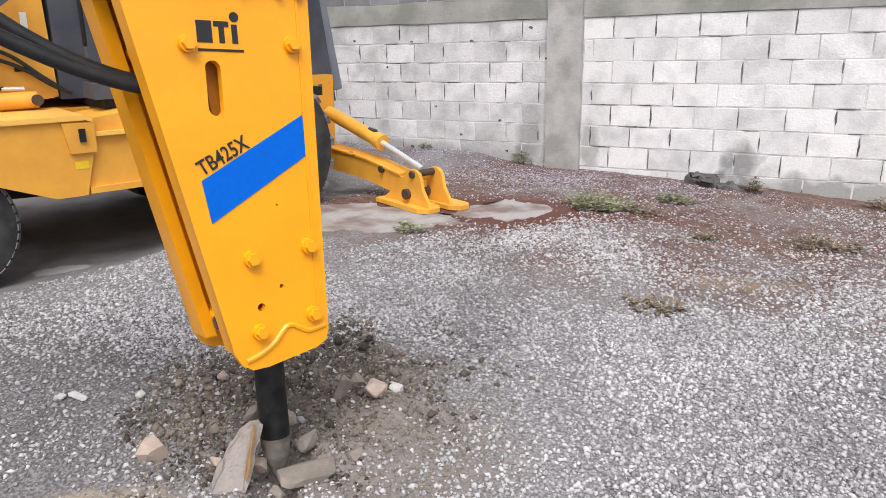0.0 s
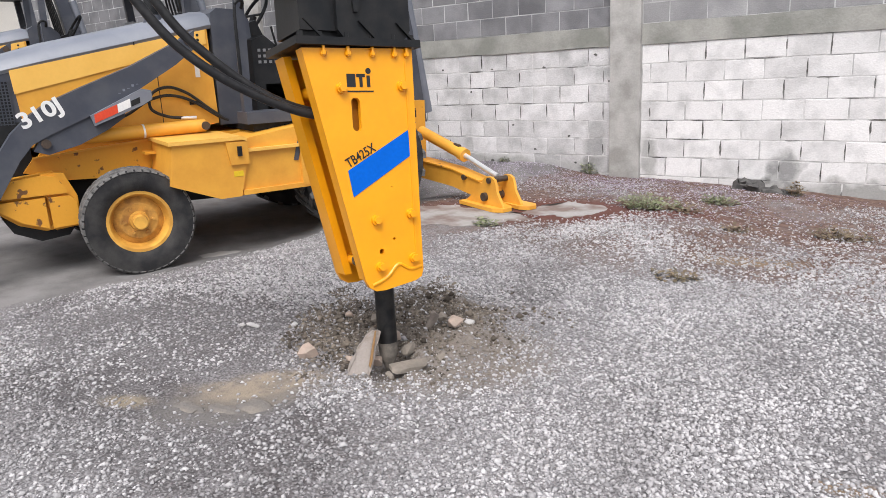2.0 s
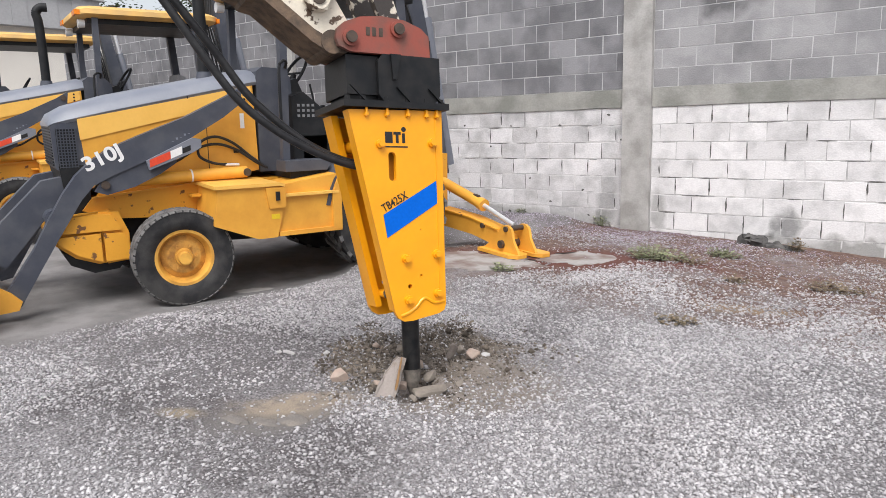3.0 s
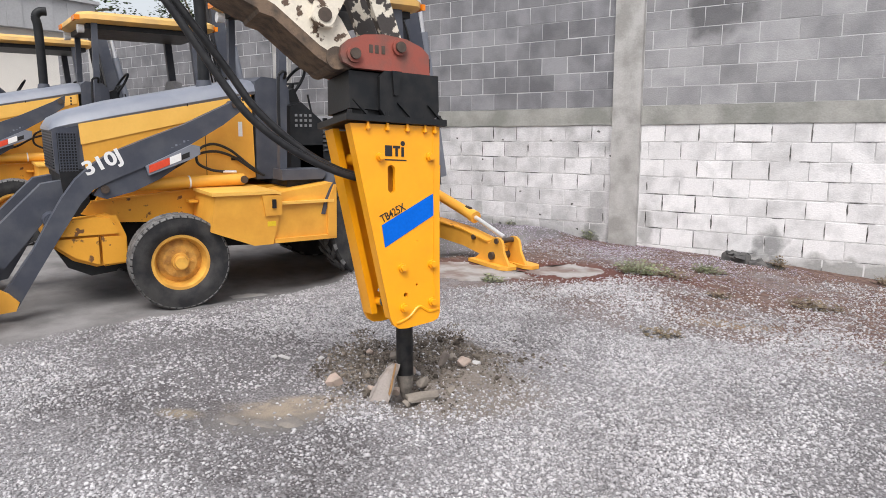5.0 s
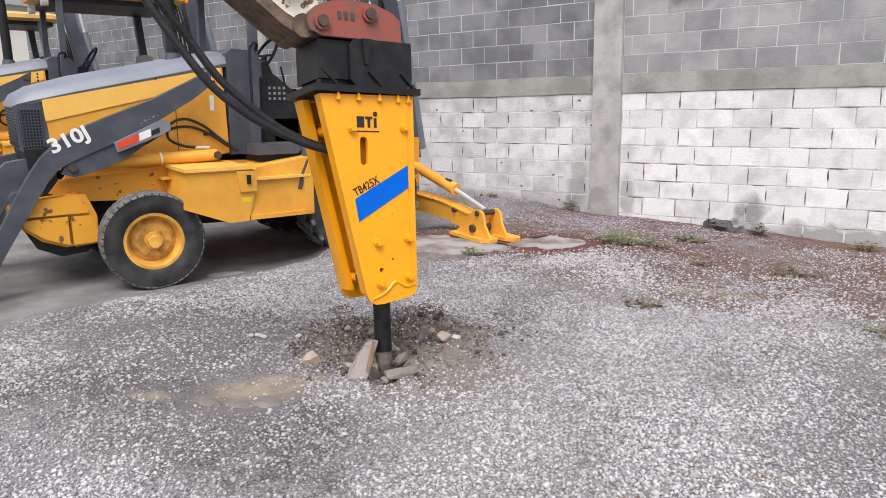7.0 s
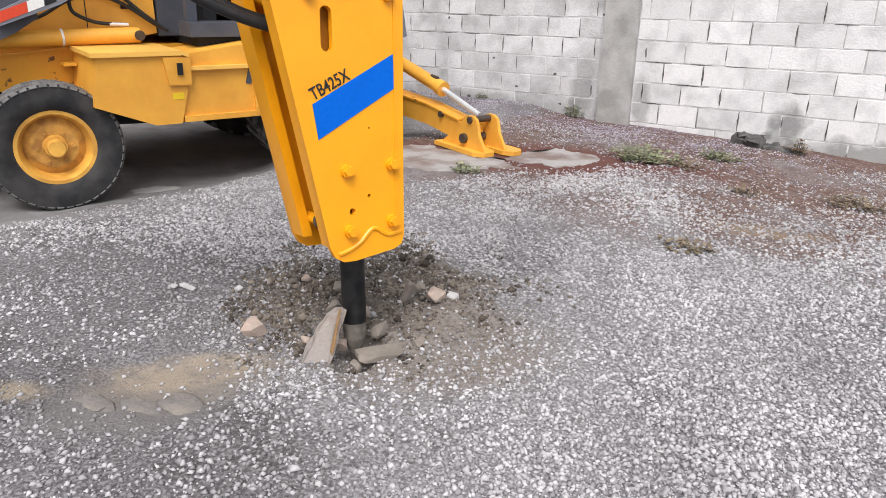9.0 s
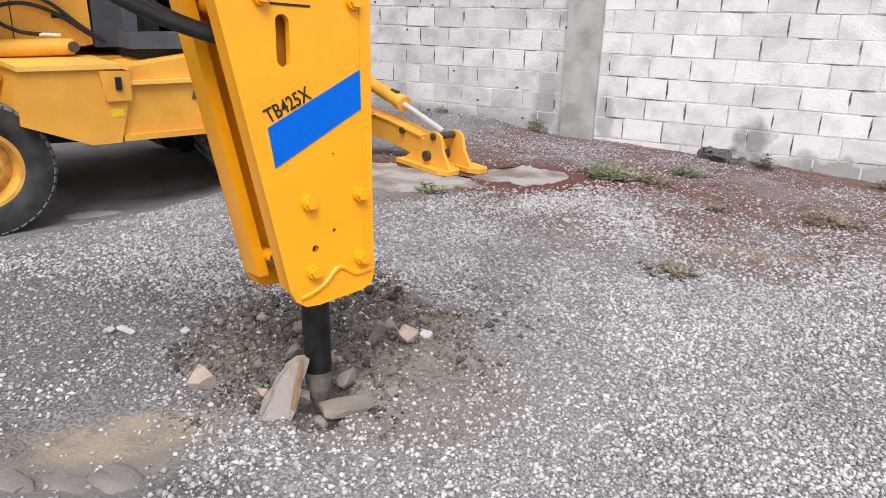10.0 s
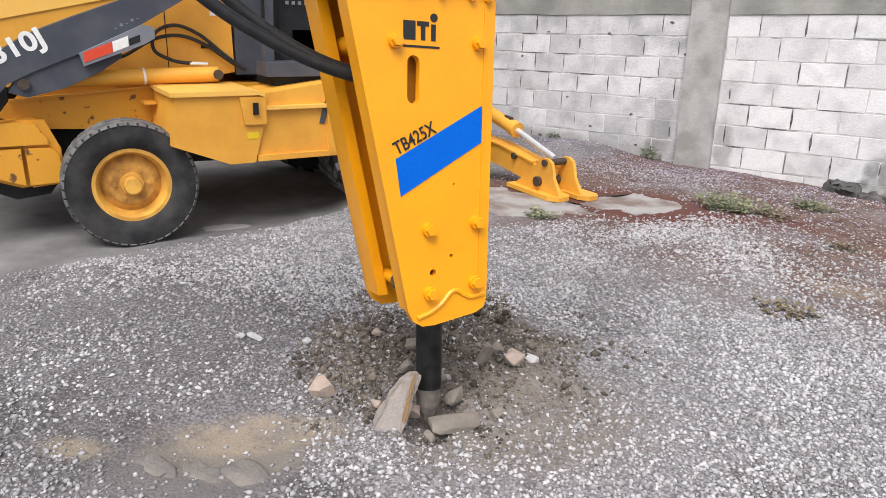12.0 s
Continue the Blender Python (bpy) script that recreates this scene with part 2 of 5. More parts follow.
def prism(poly, a, b, axis="x", bm=None):
    """A polygon pulled from a to b along an axis. For x the polygon is (y, z), for y it is (x, z), for z it is (x, y)."""
    bm = bm or bmesh.new()
    put = {"x": lambda p, s: (s, p[0], p[1]), "y": lambda p, s: (p[0], s, p[1]), "z": lambda p, s: (p[0], p[1], s)}[axis]
    lo = [bm.verts.new(put(p, a)) for p in poly]
    hi = [bm.verts.new(put(p, b)) for p in poly]
    bm.faces.new(lo)
    bm.faces.new(hi[::-1])
    for i in range(len(poly)):
        j = (i + 1) % len(poly)
        bm.faces.new((lo[i], hi[i], hi[j], lo[j]))
    return bm


def rod(p0, p1, r0, r1=None, seg=16, bm=None):
    bm = bm or bmesh.new()
    r1 = r0 if r1 is None else r1
    p0, p1 = Vector(p0), Vector(p1)
    q = (p1 - p0).to_track_quat("Z", "Y")
    ring = [[bm.verts.new(p + q @ Vector((r * math.cos(a), r * math.sin(a), 0))) for a in [2 * math.pi * i / seg for i in range(seg)]] for p, r in ((p0, r0), (p1, r1))]
    for i in range(seg):
        j = (i + 1) % seg
        bm.faces.new((ring[0][i], ring[0][j], ring[1][j], ring[1][i]))
    bm.faces.new(ring[0][::-1])
    bm.faces.new(ring[1])
    return bm


def tube(points, r, seg=10, steps=8, bm=None):
    """A round tube along a smooth line through the points."""
    bm = bm or bmesh.new()
    P = [Vector(p) for p in points]
    line = []
    for i in range(len(P) - 1):
        a, b, c, d = P[max(i - 1, 0)], P[i], P[i + 1], P[min(i + 2, len(P) - 1)]
        for k in range(steps):
            t = k / steps
            line.append(0.5 * ((2 * b) + (c - a) * t + (2 * a - 5 * b + 4 * c - d) * t * t + (3 * b - a - 3 * c + d) * t ** 3))
    line.append(P[-1])
    rings = []
    up = Vector((0.13, 0.21, 0.97))
    for i, p in enumerate(line):
        t = (line[min(i + 1, len(line) - 1)] - line[max(i - 1, 0)]).normalized()
        s = t.cross(up).normalized()
        u = s.cross(t)
        rings.append([bm.verts.new(p + r * (math.cos(a) * s + math.sin(a) * u)) for a in [2 * math.pi * k / seg for k in range(seg)]])
    for a, b in zip(rings, rings[1:]):
        for k in range(seg):
            bm.faces.new((a[k], a[(k + 1) % seg], b[(k + 1) % seg], b[k]))
    bm.faces.new(rings[0][::-1])
    bm.faces.new(rings[-1])
    return bm


def lathe(profile, seg=48, wobble=None):
    """A ring turned about the x axis. profile: (x, radius), closed."""
    bm = bmesh.new()
    rings = []
    for k in range(seg):
        a = 2 * math.pi * k / seg
        ring = []
        for i, (x, r) in enumerate(profile):
            dx = wobble(i, k) if wobble else 0
            ring.append(bm.verts.new((x + dx, r * math.cos(a), r * math.sin(a))))
        rings.append(ring)
    n = len(profile)
    for k in range(seg):
        a, b = rings[k], rings[(k + 1) % seg]
        for i in range(n):
            j = (i + 1) % n
            bm.faces.new((a[i], a[j], b[j], b[i]))
    return bm


def sheet_with_holes(outer, holes, y0, y1):
    """A plate in the x-z plane with round-ended openings through it, from y0 to y1."""
    bm = bmesh.new()
    edges = []
    for loop in [outer] + holes:
        vs = [bm.verts.new((p[0], y0, p[1])) for p in loop]
        edges += [bm.edges.new((vs[i], vs[(i + 1) % len(vs)])) for i in range(len(vs))]
    bmesh.ops.triangle_fill(bm, use_beauty=True, use_dissolve=False, edges=edges)
    ext = bmesh.ops.extrude_face_region(bm, geom=list(bm.faces))
    for v in ext["geom"]:
        if isinstance(v, bmesh.types.BMVert):
            v.co.y = y1
    return bm


def circle(cx, cz, r, n=16, a0=0.0, a1=2 * math.pi):
    return [(cx + r * math.cos(a0 + (a1 - a0) * i / n), cz + r * math.sin(a0 + (a1 - a0) * i / n)) for i in range(n)]


def writing(name, text, size, depth, m, material, parent, label="", shear=0.0, weight=0.0):
    cu = bpy.data.curves.new(name, "FONT")
    cu.body, cu.size, cu.extrude, cu.shear, cu.offset = text, size, depth, shear, weight
    tmp = bpy.data.objects.new(name, cu)
    scene.collection.objects.link(tmp)
    me = bpy.data.meshes.new_from_object(tmp.evaluated_get(bpy.context.evaluated_depsgraph_get()))
    bpy.data.objects.remove(tmp)
    me.transform(m)
    me.materials.clear()
    me.materials.append(material)
    me.name = name
    ob = new(name, me)
    ob.parent = parent
    if label:
        ob["label"] = label
    return ob


def rocky(r, flat, seed, bm=None, at=(0, 0, 0), sub=2, rough=0.25):
    """A broken stone: a rough ball pushed in and out by noise."""
    tmp = bmesh.new()
    bmesh.ops.create_icosphere(tmp, subdivisions=sub, radius=1)
    for v in tmp.verts:
        n = noise.noise(v.co * 1.3 + Vector((seed * 3.7, seed, 0))) + 0.4 * noise.noise(v.co * 3.1 + Vector((seed, 0, 5)))
        v.co = Vector((v.co.x * r[0], v.co.y * r[1], v.co.z * r[2])) * (1 + rough * 2 * n)
        v.co.z *= flat
        v.co += Vector(at)
    return tmp

# ---------- ground ----------
def smooth(a, b, x):
    t = min(max((x - a) / (b - a), 0), 1)
    return t * t * (3 - 2 * t)


HOLE = (-1.36, 1.54)
HEAP = (-1.50, 1.95)


def level(x, y):
    """The height of the yard: it falls a little to the parked machines and to the foot of the wall."""
    z = -0.09 * smooth(-3.3, -4.4, x) - 0.05 * smooth(-1.2, 0.8, x) * smooth(4.5, 7.0, y)
    z += 0.085 * smooth(2.0, 0.7, math.hypot((x + 2.3) / 1.2, y - 4.9))
    d = math.hypot(x - HEAP[0], (y - HEAP[1]))
    z += 0.075 * smooth(0.75, 0.30, d) * (0.6 + 0.9 * noise.noise(Vector((x * 5, y * 5, 0))))
    z -= 0.13 * smooth(0.20, 0.06, math.hypot(x - HOLE[0], y - HOLE[1]))
    z -= 0.10 * smooth(0.11, 0.04, math.hypot(x + 1.20, y - 1.40))
    z -= 0.03 * smooth(0.36, 0.1, math.hypot((x + 1.72) * 0.9, (y - 0.82) * 1.0))
    near = smooth(9, 5, math.hypot(x + 1, y - 3))
    z += near * (0.018 * noise.noise(Vector((x * 1.3, y * 1.3, 3))) + 0.010 * noise.noise(Vector((x * 6, y * 6, 9))))
    for cx, cy, rx, ry in ((-3.05, 3.97, 1.2, 0.75), (-2.07, 4.97, 0.6, 0.5)):
        k = smooth(1.15, 0.85, math.hypot((x - cx) / rx, (y - cy) / ry))
        z = z * (1 - k) + 0.085 * k
    foot = smooth(5.6, 6.9, y)
    z += foot * (0.045 + 0.15 * smooth(-2.9, -4.0, x)) + 0.05 * smooth(2.0, 3.4, y) * smooth(6.0, 4.6, y) * smooth(-2.0, -1.0, x)
    # far off the yard's fall levels out
    z += 0.0304 * (x - min(max(x, -15), 7)) - 0.004 * (y - min(max(y, -10), 20))
    rough = smooth(0.8, 0.4, d)
    if rough > 0:
        z += rough * (0.032 * noise.noise(Vector((x * 15, y * 15, 1))) + 0.018 * noise.noise(Vector((x * 38, y * 38, 5))) - 0.012 * abs(noise.noise(Vector((x * 24, y * 24, 8)))))
    return z


def ground_mesh():
    def steps(lo, hi, fine, far):
        s = [lo + fine * i for i in range(int((hi - lo) / fine) + 1)]
        g, a, b = fine, s[0], s[-1]
        while b < far:
            g *= 1.35
            a, b = a - g, b + g
            s = [a] + s + [b]
        return s
    def finer(line, lo, hi, step):
        return [v for v in line if v < lo - step] + [lo + step * i for i in range(int((hi - lo) / step) + 1)] + [v for v in line if v > hi + step]
    xs, ys = finer(steps(-4.6, 2.4, 0.055, 900), -2.2, -0.7, 0.014), finer(steps(-1.2, 7.4, 0.055, 900), 0.4, 2.7, 0.014)
    verts = [(x, y, level(x, y)) for y in ys for x in xs]
    n = len(xs)
    faces = [(j * n + i, j * n + i + 1, (j + 1) * n + i + 1, (j + 1) * n + i) for j in range(len(ys) - 1) for i in range(n - 1)]
    me = bpy.data.meshes.new("ground")
    me.from_pydata(verts, [], faces)
    for p in me.polygons:
        p.use_smooth = True
    return me


def ground_material():
    """Grey grit with dark fines, red earth by the wall, dark dug soil, pale mud in the dip and the worn concrete of the parking bay."""
    m = bpy.data.materials.new("yard_ground")
    m.use_nodes = True
    N, Lk = m.node_tree.nodes, m.node_tree.links
    b = N["Principled BSDF"]
    b.inputs["Specular IOR Level"].default_value = 0.2
    co = N.new("ShaderNodeTexCoord").outputs["Object"]

    def nz(scale, detail=5, rough=0.55):
        t = N.new("ShaderNodeTexNoise")
        t.inputs["Scale"].default_value, t.inputs["Detail"].default_value, t.inputs["Roughness"].default_value = scale, detail, rough
        Lk.new(co, t.inputs["Vector"])
        return t.outputs["Fac"]

    def rng(src, a, c, lo=0.0, hi=1.0):
        t = N.new("ShaderNodeMapRange")
        t.interpolation_type = "SMOOTHSTEP"
        for k, v in (("From Min", a), ("From Max", c), ("To Min", lo), ("To Max", hi)):
            t.inputs[k].default_value = v
        Lk.new(src, t.inputs["Value"])
        return t.outputs["Result"]

    def op(kind, a, c):
        t = N.new("ShaderNodeMath")
        t.operation, t.use_clamp = kind, False
        for i, s in enumerate((a, c)):
            if isinstance(s, (int, float)):
                t.inputs[i].default_value = s
            else:
                Lk.new(s, t.inputs[i])
        return t.outputs[0]

    def blend(fac, a, c):
        t = N.new("ShaderNodeMix")
        t.data_type = "RGBA"
        for k, s in (("A", a), ("B", c)):
            if isinstance(s, tuple):
                t.inputs[k].default_value = (*s, 1)
            else:
                Lk.new(s, t.inputs[k])
        Lk.new(fac, t.inputs["Factor"])
        return t.outputs["Result"]

    def spot(cx, cy, rx, ry, turn, ragged, soft=0.35):
        """1 inside a ragged oval, 0 outside."""
        mp = N.new("ShaderNodeMapping")
        mp.vector_type = "TEXTURE"
        mp.inputs["Location"].default_value = (cx, cy, 0)
        mp.inputs["Rotation"].default_value = (0, 0, radians(turn))
        mp.inputs["Scale"].default_value = (rx, ry, 1000)
        Lk.new(co, mp.inputs["Vector"])
        ln = N.new("ShaderNodeVectorMath")
        ln.operation = "LENGTH"
        Lk.new(mp.outputs["Vector"], ln.inputs[0])
        d = op("ADD", ln.outputs["Value"], op("MULTIPLY", op("SUBTRACT", edge_noise, 0.5), ragged))
        return rng(d, 1 + soft, 1 - soft)

    edge_noise = nz(3.2, 6, 0.6)
    fine, mid, big = nz(75, 3), nz(14, 5), nz(0.9, 5)
    grit = blend(rng(fine, 0.35, 0.68), (0.135, 0.128, 0.132), (0.32, 0.31, 0.32))
    dark = blend(rng(fine, 0.4, 0.7), (0.065, 0.06, 0.062), (0.18, 0.168, 0.174))
    col = blend(rng(op("ADD", op("MULTIPLY", big, 0.7), op("MULTIPLY", mid, 0.3)), 0.49, 0.64), grit, dark)
    col = blend(op("MULTIPLY", spot(-2.5, 1.2, 1.5, 0.85, 35, 1.8, 0.6), 0.6), col, dark)
    col = blend(op("MULTIPLY", spot(-1.7, 0.45, 0.9, 0.4, 20, 1.4), 0.6), col, dark)
    col = blend(op("MULTIPLY", spot(1.5, 2.0, 1.2, 1.9, 0, 1.8, 0.6), 0.4), col, dark)
    sep = N.new("ShaderNodeSeparateXYZ")
    Lk.new(co, sep.inputs[0])
    # red earth along the foot of the wall
    red = blend(rng(mid, 0.35, 0.65), (0.09, 0.048, 0.038), (0.17, 0.11, 0.088))
    band = op("MULTIPLY", rng(op("ADD", sep.outputs["Y"], op("MULTIPLY", edge_noise, 1.8)), 3.9, 5.4), rng(op("ADD", big, op("MULTIPLY", edge_noise, 0.6)), 0.58, 0.82, 0.3, 0.9))
    col = blend(band, col, red)
    col = blend(op("MULTIPLY", spot(-2.0, 4.9, 1.35, 0.55, 25, 1.2), 0.9), col, (0.115, 0.045, 0.036))
    col = blend(op("MULTIPLY", spot(0.1, 5.6, 1.1, 0.6, -10, 1.6), 0.5), col, red)
    # dug soil round the tool
    soil = blend(rng(mid, 0.35, 0.65), (0.07, 0.059, 0.049), (0.175, 0.148, 0.122))
    col = blend(op("MULTIPLY", spot(-1.55, 1.95, 0.55, 0.42, 35, 1.6), 0.85), col, soil)
    col = blend(op("MULTIPLY", spot(-1.0, 1.75, 0.5, 0.35, 40, 0.9), 0.75), col, (0.20, 0.172, 0.15))
    # pale mud in the shallow dip
    col = blend(op("MULTIPLY", spot(-1.62, 0.72, 0.33, 0.22, 45, 1.2), 0.85), col, (0.165, 0.155, 0.15))
    wet = op("MULTIPLY", spot(-1.66, 0.96, 0.32, 0.11, 42, 2.2), rng(nz(6.5, 6, 0.65), 0.36, 0.56, 0.15, 1.0))
    col = blend(wet, col, (0.33, 0.275, 0.21))
    col = blend(op("MULTIPLY", spot(-2.05, 0.45, 0.13, 0.06, 30, 1.8, 0.6), 0.7), col, (0.30, 0.25, 0.18))
    col = blend(op("MULTIPLY", spot(-1.60, 0.92, 0.40, 0.17, 42, 1.5), 0.5), col, (0.22, 0.185, 0.15))
    for cx, cy, rx, ry in ((0.83, 1.65, 0.12, 0.05), (0.42, 1.12, 0.09, 0.05), (-0.2, 4.2, 0.4, 0.12)):
        col = blend(op("MULTIPLY", spot(cx, cy, rx, ry, 20, 1.2), 0.8), col, (0.23, 0.165, 0.11))
    # worn concrete of the parking bay and the open patches by the stabiliser
    conc = blend(rng(nz(2.1, 6, 0.6), 0.35, 0.7), (0.225, 0.218, 0.218), (0.13, 0.126, 0.126))
    lane = rng(op("ADD", op("ADD", sep.outputs["X"], op("MULTIPLY", sep.outputs["Y"], -0.16)), op("MULTIPLY", op("SUBTRACT", edge_noise, 0.5), 1.1)), -4.15, -4.45)
    col = blend(op("MULTIPLY", lane, 0.92), col, conc)
    col = blend(op("MULTIPLY", spot(-4.22, 2.48, 0.20, 0.10, 60, 2.6, 0.15), 0.8), col, (0.42, 0.41, 0.40))
    Lk.new(col, b.inputs["Base Color"])
    ro = op("SUBTRACT", 0.95, op("MULTIPLY", wet, 0.35))
    Lk.new(ro, b.inputs["Roughness"])
    bp = N.new("ShaderNodeBump")
    bp.inputs["Strength"].default_value, bp.inputs["Distance"].default_value = 0.7, 0.012
    hgt = op("MULTIPLY", op("ADD", fine, mid), op("SUBTRACT", 1.0, op("MULTIPLY", lane, 0.85)))
    Lk.new(hgt, bp.inputs["Height"])
    Lk.new(bp.outputs["Normal"], b.inputs["Normal"])
    return m


ground = tagged(new("ground", ground_mesh()), "grey gravel yard with dark fines and red earth", "ground", kind="structure")
ground.data.materials.append(ground_material())


def ragged_slab(name, pts, z0, z1, label):
    out = []
    for i in range(len(pts)):
        a, c = Vector(pts[i]), Vector(pts[(i + 1) % len(pts)])
        for k in range(22):
            p = a.lerp(c, k / 22)
            w = [0.16 * noise.noise(Vector((p.x * 3.5, p.y * 3.5, q))) + 0.07 * noise.noise(Vector((p.x * 12, p.y * 12, q))) + 0.03 * noise.noise(Vector((p.x * 40, p.y * 40, q))) for q in (1, 7)]
            out.append((p.x + w[0], p.y + w[1]))
    return tagged(part(name, prism(out, z0, z1, "z"), M_SLAB), label, "concrete", kind="structure")


# ---------- boundary wall ----------
WY = 6.852         # front face of the blocks, in the wall's own axes
CW, CW_LEFT, CH, CH_TOP = 0.414, 0.388, 0.2194, 0.229
COL_X = (-2.327, -1.955)
BEAM = (1.698, 1.93)
TOP = BEAM[1] + 8 * CH_TOP
L_END, R_END = -17.0, 4.2
wall = thing("wall_north", pose(0.023, 0.424, 0.013, 0, 0, 3.017), "concrete block boundary wall, limewashed below and bare grey above", "wall", kind="structure")
part("lower_mortar", block(L_END, R_END, WY + 0.001, WY + 0.16, -0.3, BEAM[0]), M_MORTARW, wall, "limewashed mortar")
part("upper_mortar", block(L_END, R_END, WY + 0.001, WY + 0.16, BEAM[1], TOP), M_MORTARG, wall, "pale grey mortar")
bm = bmesh.new()
segs = 60
for i in range(segs):
    x0, x1 = L_END + (R_END - L_END) * i / segs, L_END + (R_END - L_END) * (i + 1) / segs
    d0 = [0.02 * noise.noise(Vector((x * 1.7, k * 3, 2))) for x in (x0, x1) for k in (0, 1, 2)]
    v = [bm.verts.new(p) for p in ((x0, WY - 0.015 + d0[2] * 0.5, BEAM[0] + d0[0]), (x1, WY - 0.015 + d0[5] * 0.5, BEAM[0] + d0[3]), (x1, WY - 0.015 + d0[5] * 0.5, BEAM[1] + d0[4]), (x0, WY - 0.015 + d0[2] * 0.5, BEAM[1] + d0[1]),
                                   (x0, WY + 0.17, BEAM[0] + d0[0]), (x1, WY + 0.17, BEAM[0] + d0[3]), (x1, WY + 0.17, BEAM[1] + d0[4]), (x0, WY + 0.17, BEAM[1] + d0[1]))]
    for f in ((0, 1, 2, 3), (3, 2, 6, 7), (1, 0, 4, 5)):
        bm.faces.new([v[k] for k in f])
bmesh.ops.remove_doubles(bm, verts=bm.verts, dist=0.0005)
part("tie_beam", bm, M_BEAM, wall, "rough cast concrete tie beam", sharp=60)
for x0, x1 in (COL_X, (-8.9, -8.5), (-15.4, -15.0)):
    part("column", block(x0, x1, WY - 0.07, WY + 0.2, -0.3, TOP + 0.1), M_CONC, wall, "cast concrete column", bevel=0.012)

# ---------- hydraulic breaker ----------
bu, bv = Vector((0.3512, 0.9354, -0.0470)), Vector((-0.1158, 0.0932, 0.9889))
BR = Matrix(((bu.x, bv.cross(bu).x, bv.x, -1.195), (bu.y, bv.cross(bu).y, bv.y, 1.389), (bu.z, bv.cross(bu).z, bv.z, 0.573), (0, 0, 0, 1)))
DEP = 0.38


def breaker():
    t = thing("hydraulic_breaker", BR, "yellow hydraulic rock breaker with blue stripe standing on its chisel", "breaker")
    outline = [(-0.312, 1.035), (0.251, 1.045), (0.240, 0.30), (0.237, -0.04), (0.225, -0.075), (0.19, -0.092), (0.02, -0.118), (-0.03, -0.117), (-0.065, -0.095), (-0.085, -0.055)]
    slot = circle(-0.067, 0.79, 0.023, 9, 0, math.pi) + circle(-0.067, 0.68, 0.023, 9, math.pi, 2 * math.pi)
    holes = [slot, circle(0.013, 0.075, 0.013, 10), circle(0.085, 0.13, 0.007, 8), circle(0.092, 0.385, 0.004, 6)]
    for name, y0, y1 in (("front_plate", 0.0, 0.028), ("rear_plate", DEP - 0.028, DEP)):
        part(name, sheet_with_holes(outline, holes, y0, y1), M_BREAKER, t)
    for y0, y1 in ((0.028, 0.075), (DEP - 0.125, DEP - 0.028)):
        part("edge_lip", prism([(-0.312, 1.034), (-0.272, 1.036), (-0.045, -0.055), (-0.085, -0.055)], y0, y1, "y"), M_BREAKER, t, bevel=0.006)
        part("edge_lip", prism([(0.211, 1.043), (0.251, 1.044), (0.237, -0.04), (0.197, -0.04)], y0, y1, "y"), M_BREAKER, t, bevel=0.006)
    # the core's darkened orange carries the shade of the gap
    part("core", prism([(-0.10, 1.03), (0.20, 1.03), (0.18, -0.06), (0.02, -0.06)], 0.06, DEP - 0.06, "y"), M_INNER_SHADED, t)
    part("edge_rib", prism([(0.205, 1.0), (0.213, 1.0), (0.205, 0.02), (0.197, 0.02)], -0.004, 0.0, "y"), M_BREAKER, t)
    # weld bead across the foot of the plate
    bead = [(-0.05, -0.004, -0.085), (0.0, -0.004, -0.07), (0.045, -0.004, -0.045), (0.085, -0.004, -0.005), (0.11, -0.004, 0.0), (0.14, -0.004, -0.018), (0.17, -0.004, -0.03), (0.225, -0.004, -0.022)]
    part("weld_bead", tube([(x, 0.001, z) for x, _, z in bead], 0.010, 8, 6), M_BREAKER, t)
    for x, z in ((-0.135, 0.856), (0.182, 0.865), (-0.007, 0.23), (0.185, 0.244), (0.0, 0.0), (0.184, 0.023)):
        b = part("bolt", rod((x, 0.0, z), (x, -0.018, z), 0.026, 0.025, 14), M_BREAKER, t)
        part("bolt_head", rod((x, -0.018, z), (x, -0.032, z), 0.021, 0.019, 6), M_BREAKER, b)
    for x in (-0.21, -0.09, 0.035, 0.15, 0.215):
        b = part("flange_bolt", rod((x, -0.010, 1.000), (x, -0.010, 1.045), 0.008, 0.008, 8), M_BREAKER, t)
        part("nut", rod((x, -0.010, 1.006), (x, -0.010, 1.022), 0.014, 0.014, 6), M_BREAKER, b)
    for k, z in enumerate((0.86, 0.02)):
        part("side_pin", rod((-0.19 + 0.15 * k, 0.028, z), (-0.19 + 0.15 * k, DEP - 0.028, z), 0.035 - 0.012 * k, None, 14), M_BREAKER, t)
    part("keeper_ring", tube([(-0.085, 0.10, 0.055), (-0.105, 0.09, 0.045), (-0.10, 0.085, 0.02), (-0.08, 0.09, 0.01)], 0.006, 6, 5), M_PIN, t)
    part("stripe", prism([(-0.132, 0.475), (-0.114, 0.349), (0.204, 0.530), (0.200, 0.655)], -0.0025, 0.0, "y"), M_BLUE, t, "plain blue stripe")
    writing("model_number", "TB425X", 0.062, 0.001, Matrix.Translation((-0.128, -0.002, 0.488)) @ pose(0, 0, 0, 0, -27, 0) @ pose(0, 0, 0, 90, 0, 0) @ Matrix.Diagonal((0.80, 1, 1, 1)), M_BLACK, t, "black model number", weight=0.0006)
    for x0, x1, z0, z1 in ((-0.104, -0.060, 0.862, 0.922), (-0.054, -0.010, 0.907, 0.922), (-0.040, -0.024, 0.862, 0.907), (-0.002, 0.015, 0.862, 0.915), (-0.104, 0.030, 0.838, 0.845)):
        part("emblem_bar", block(x0, x1, -0.002, 0.0, z0, z1), M_BLACK, t, "black emblem bar")
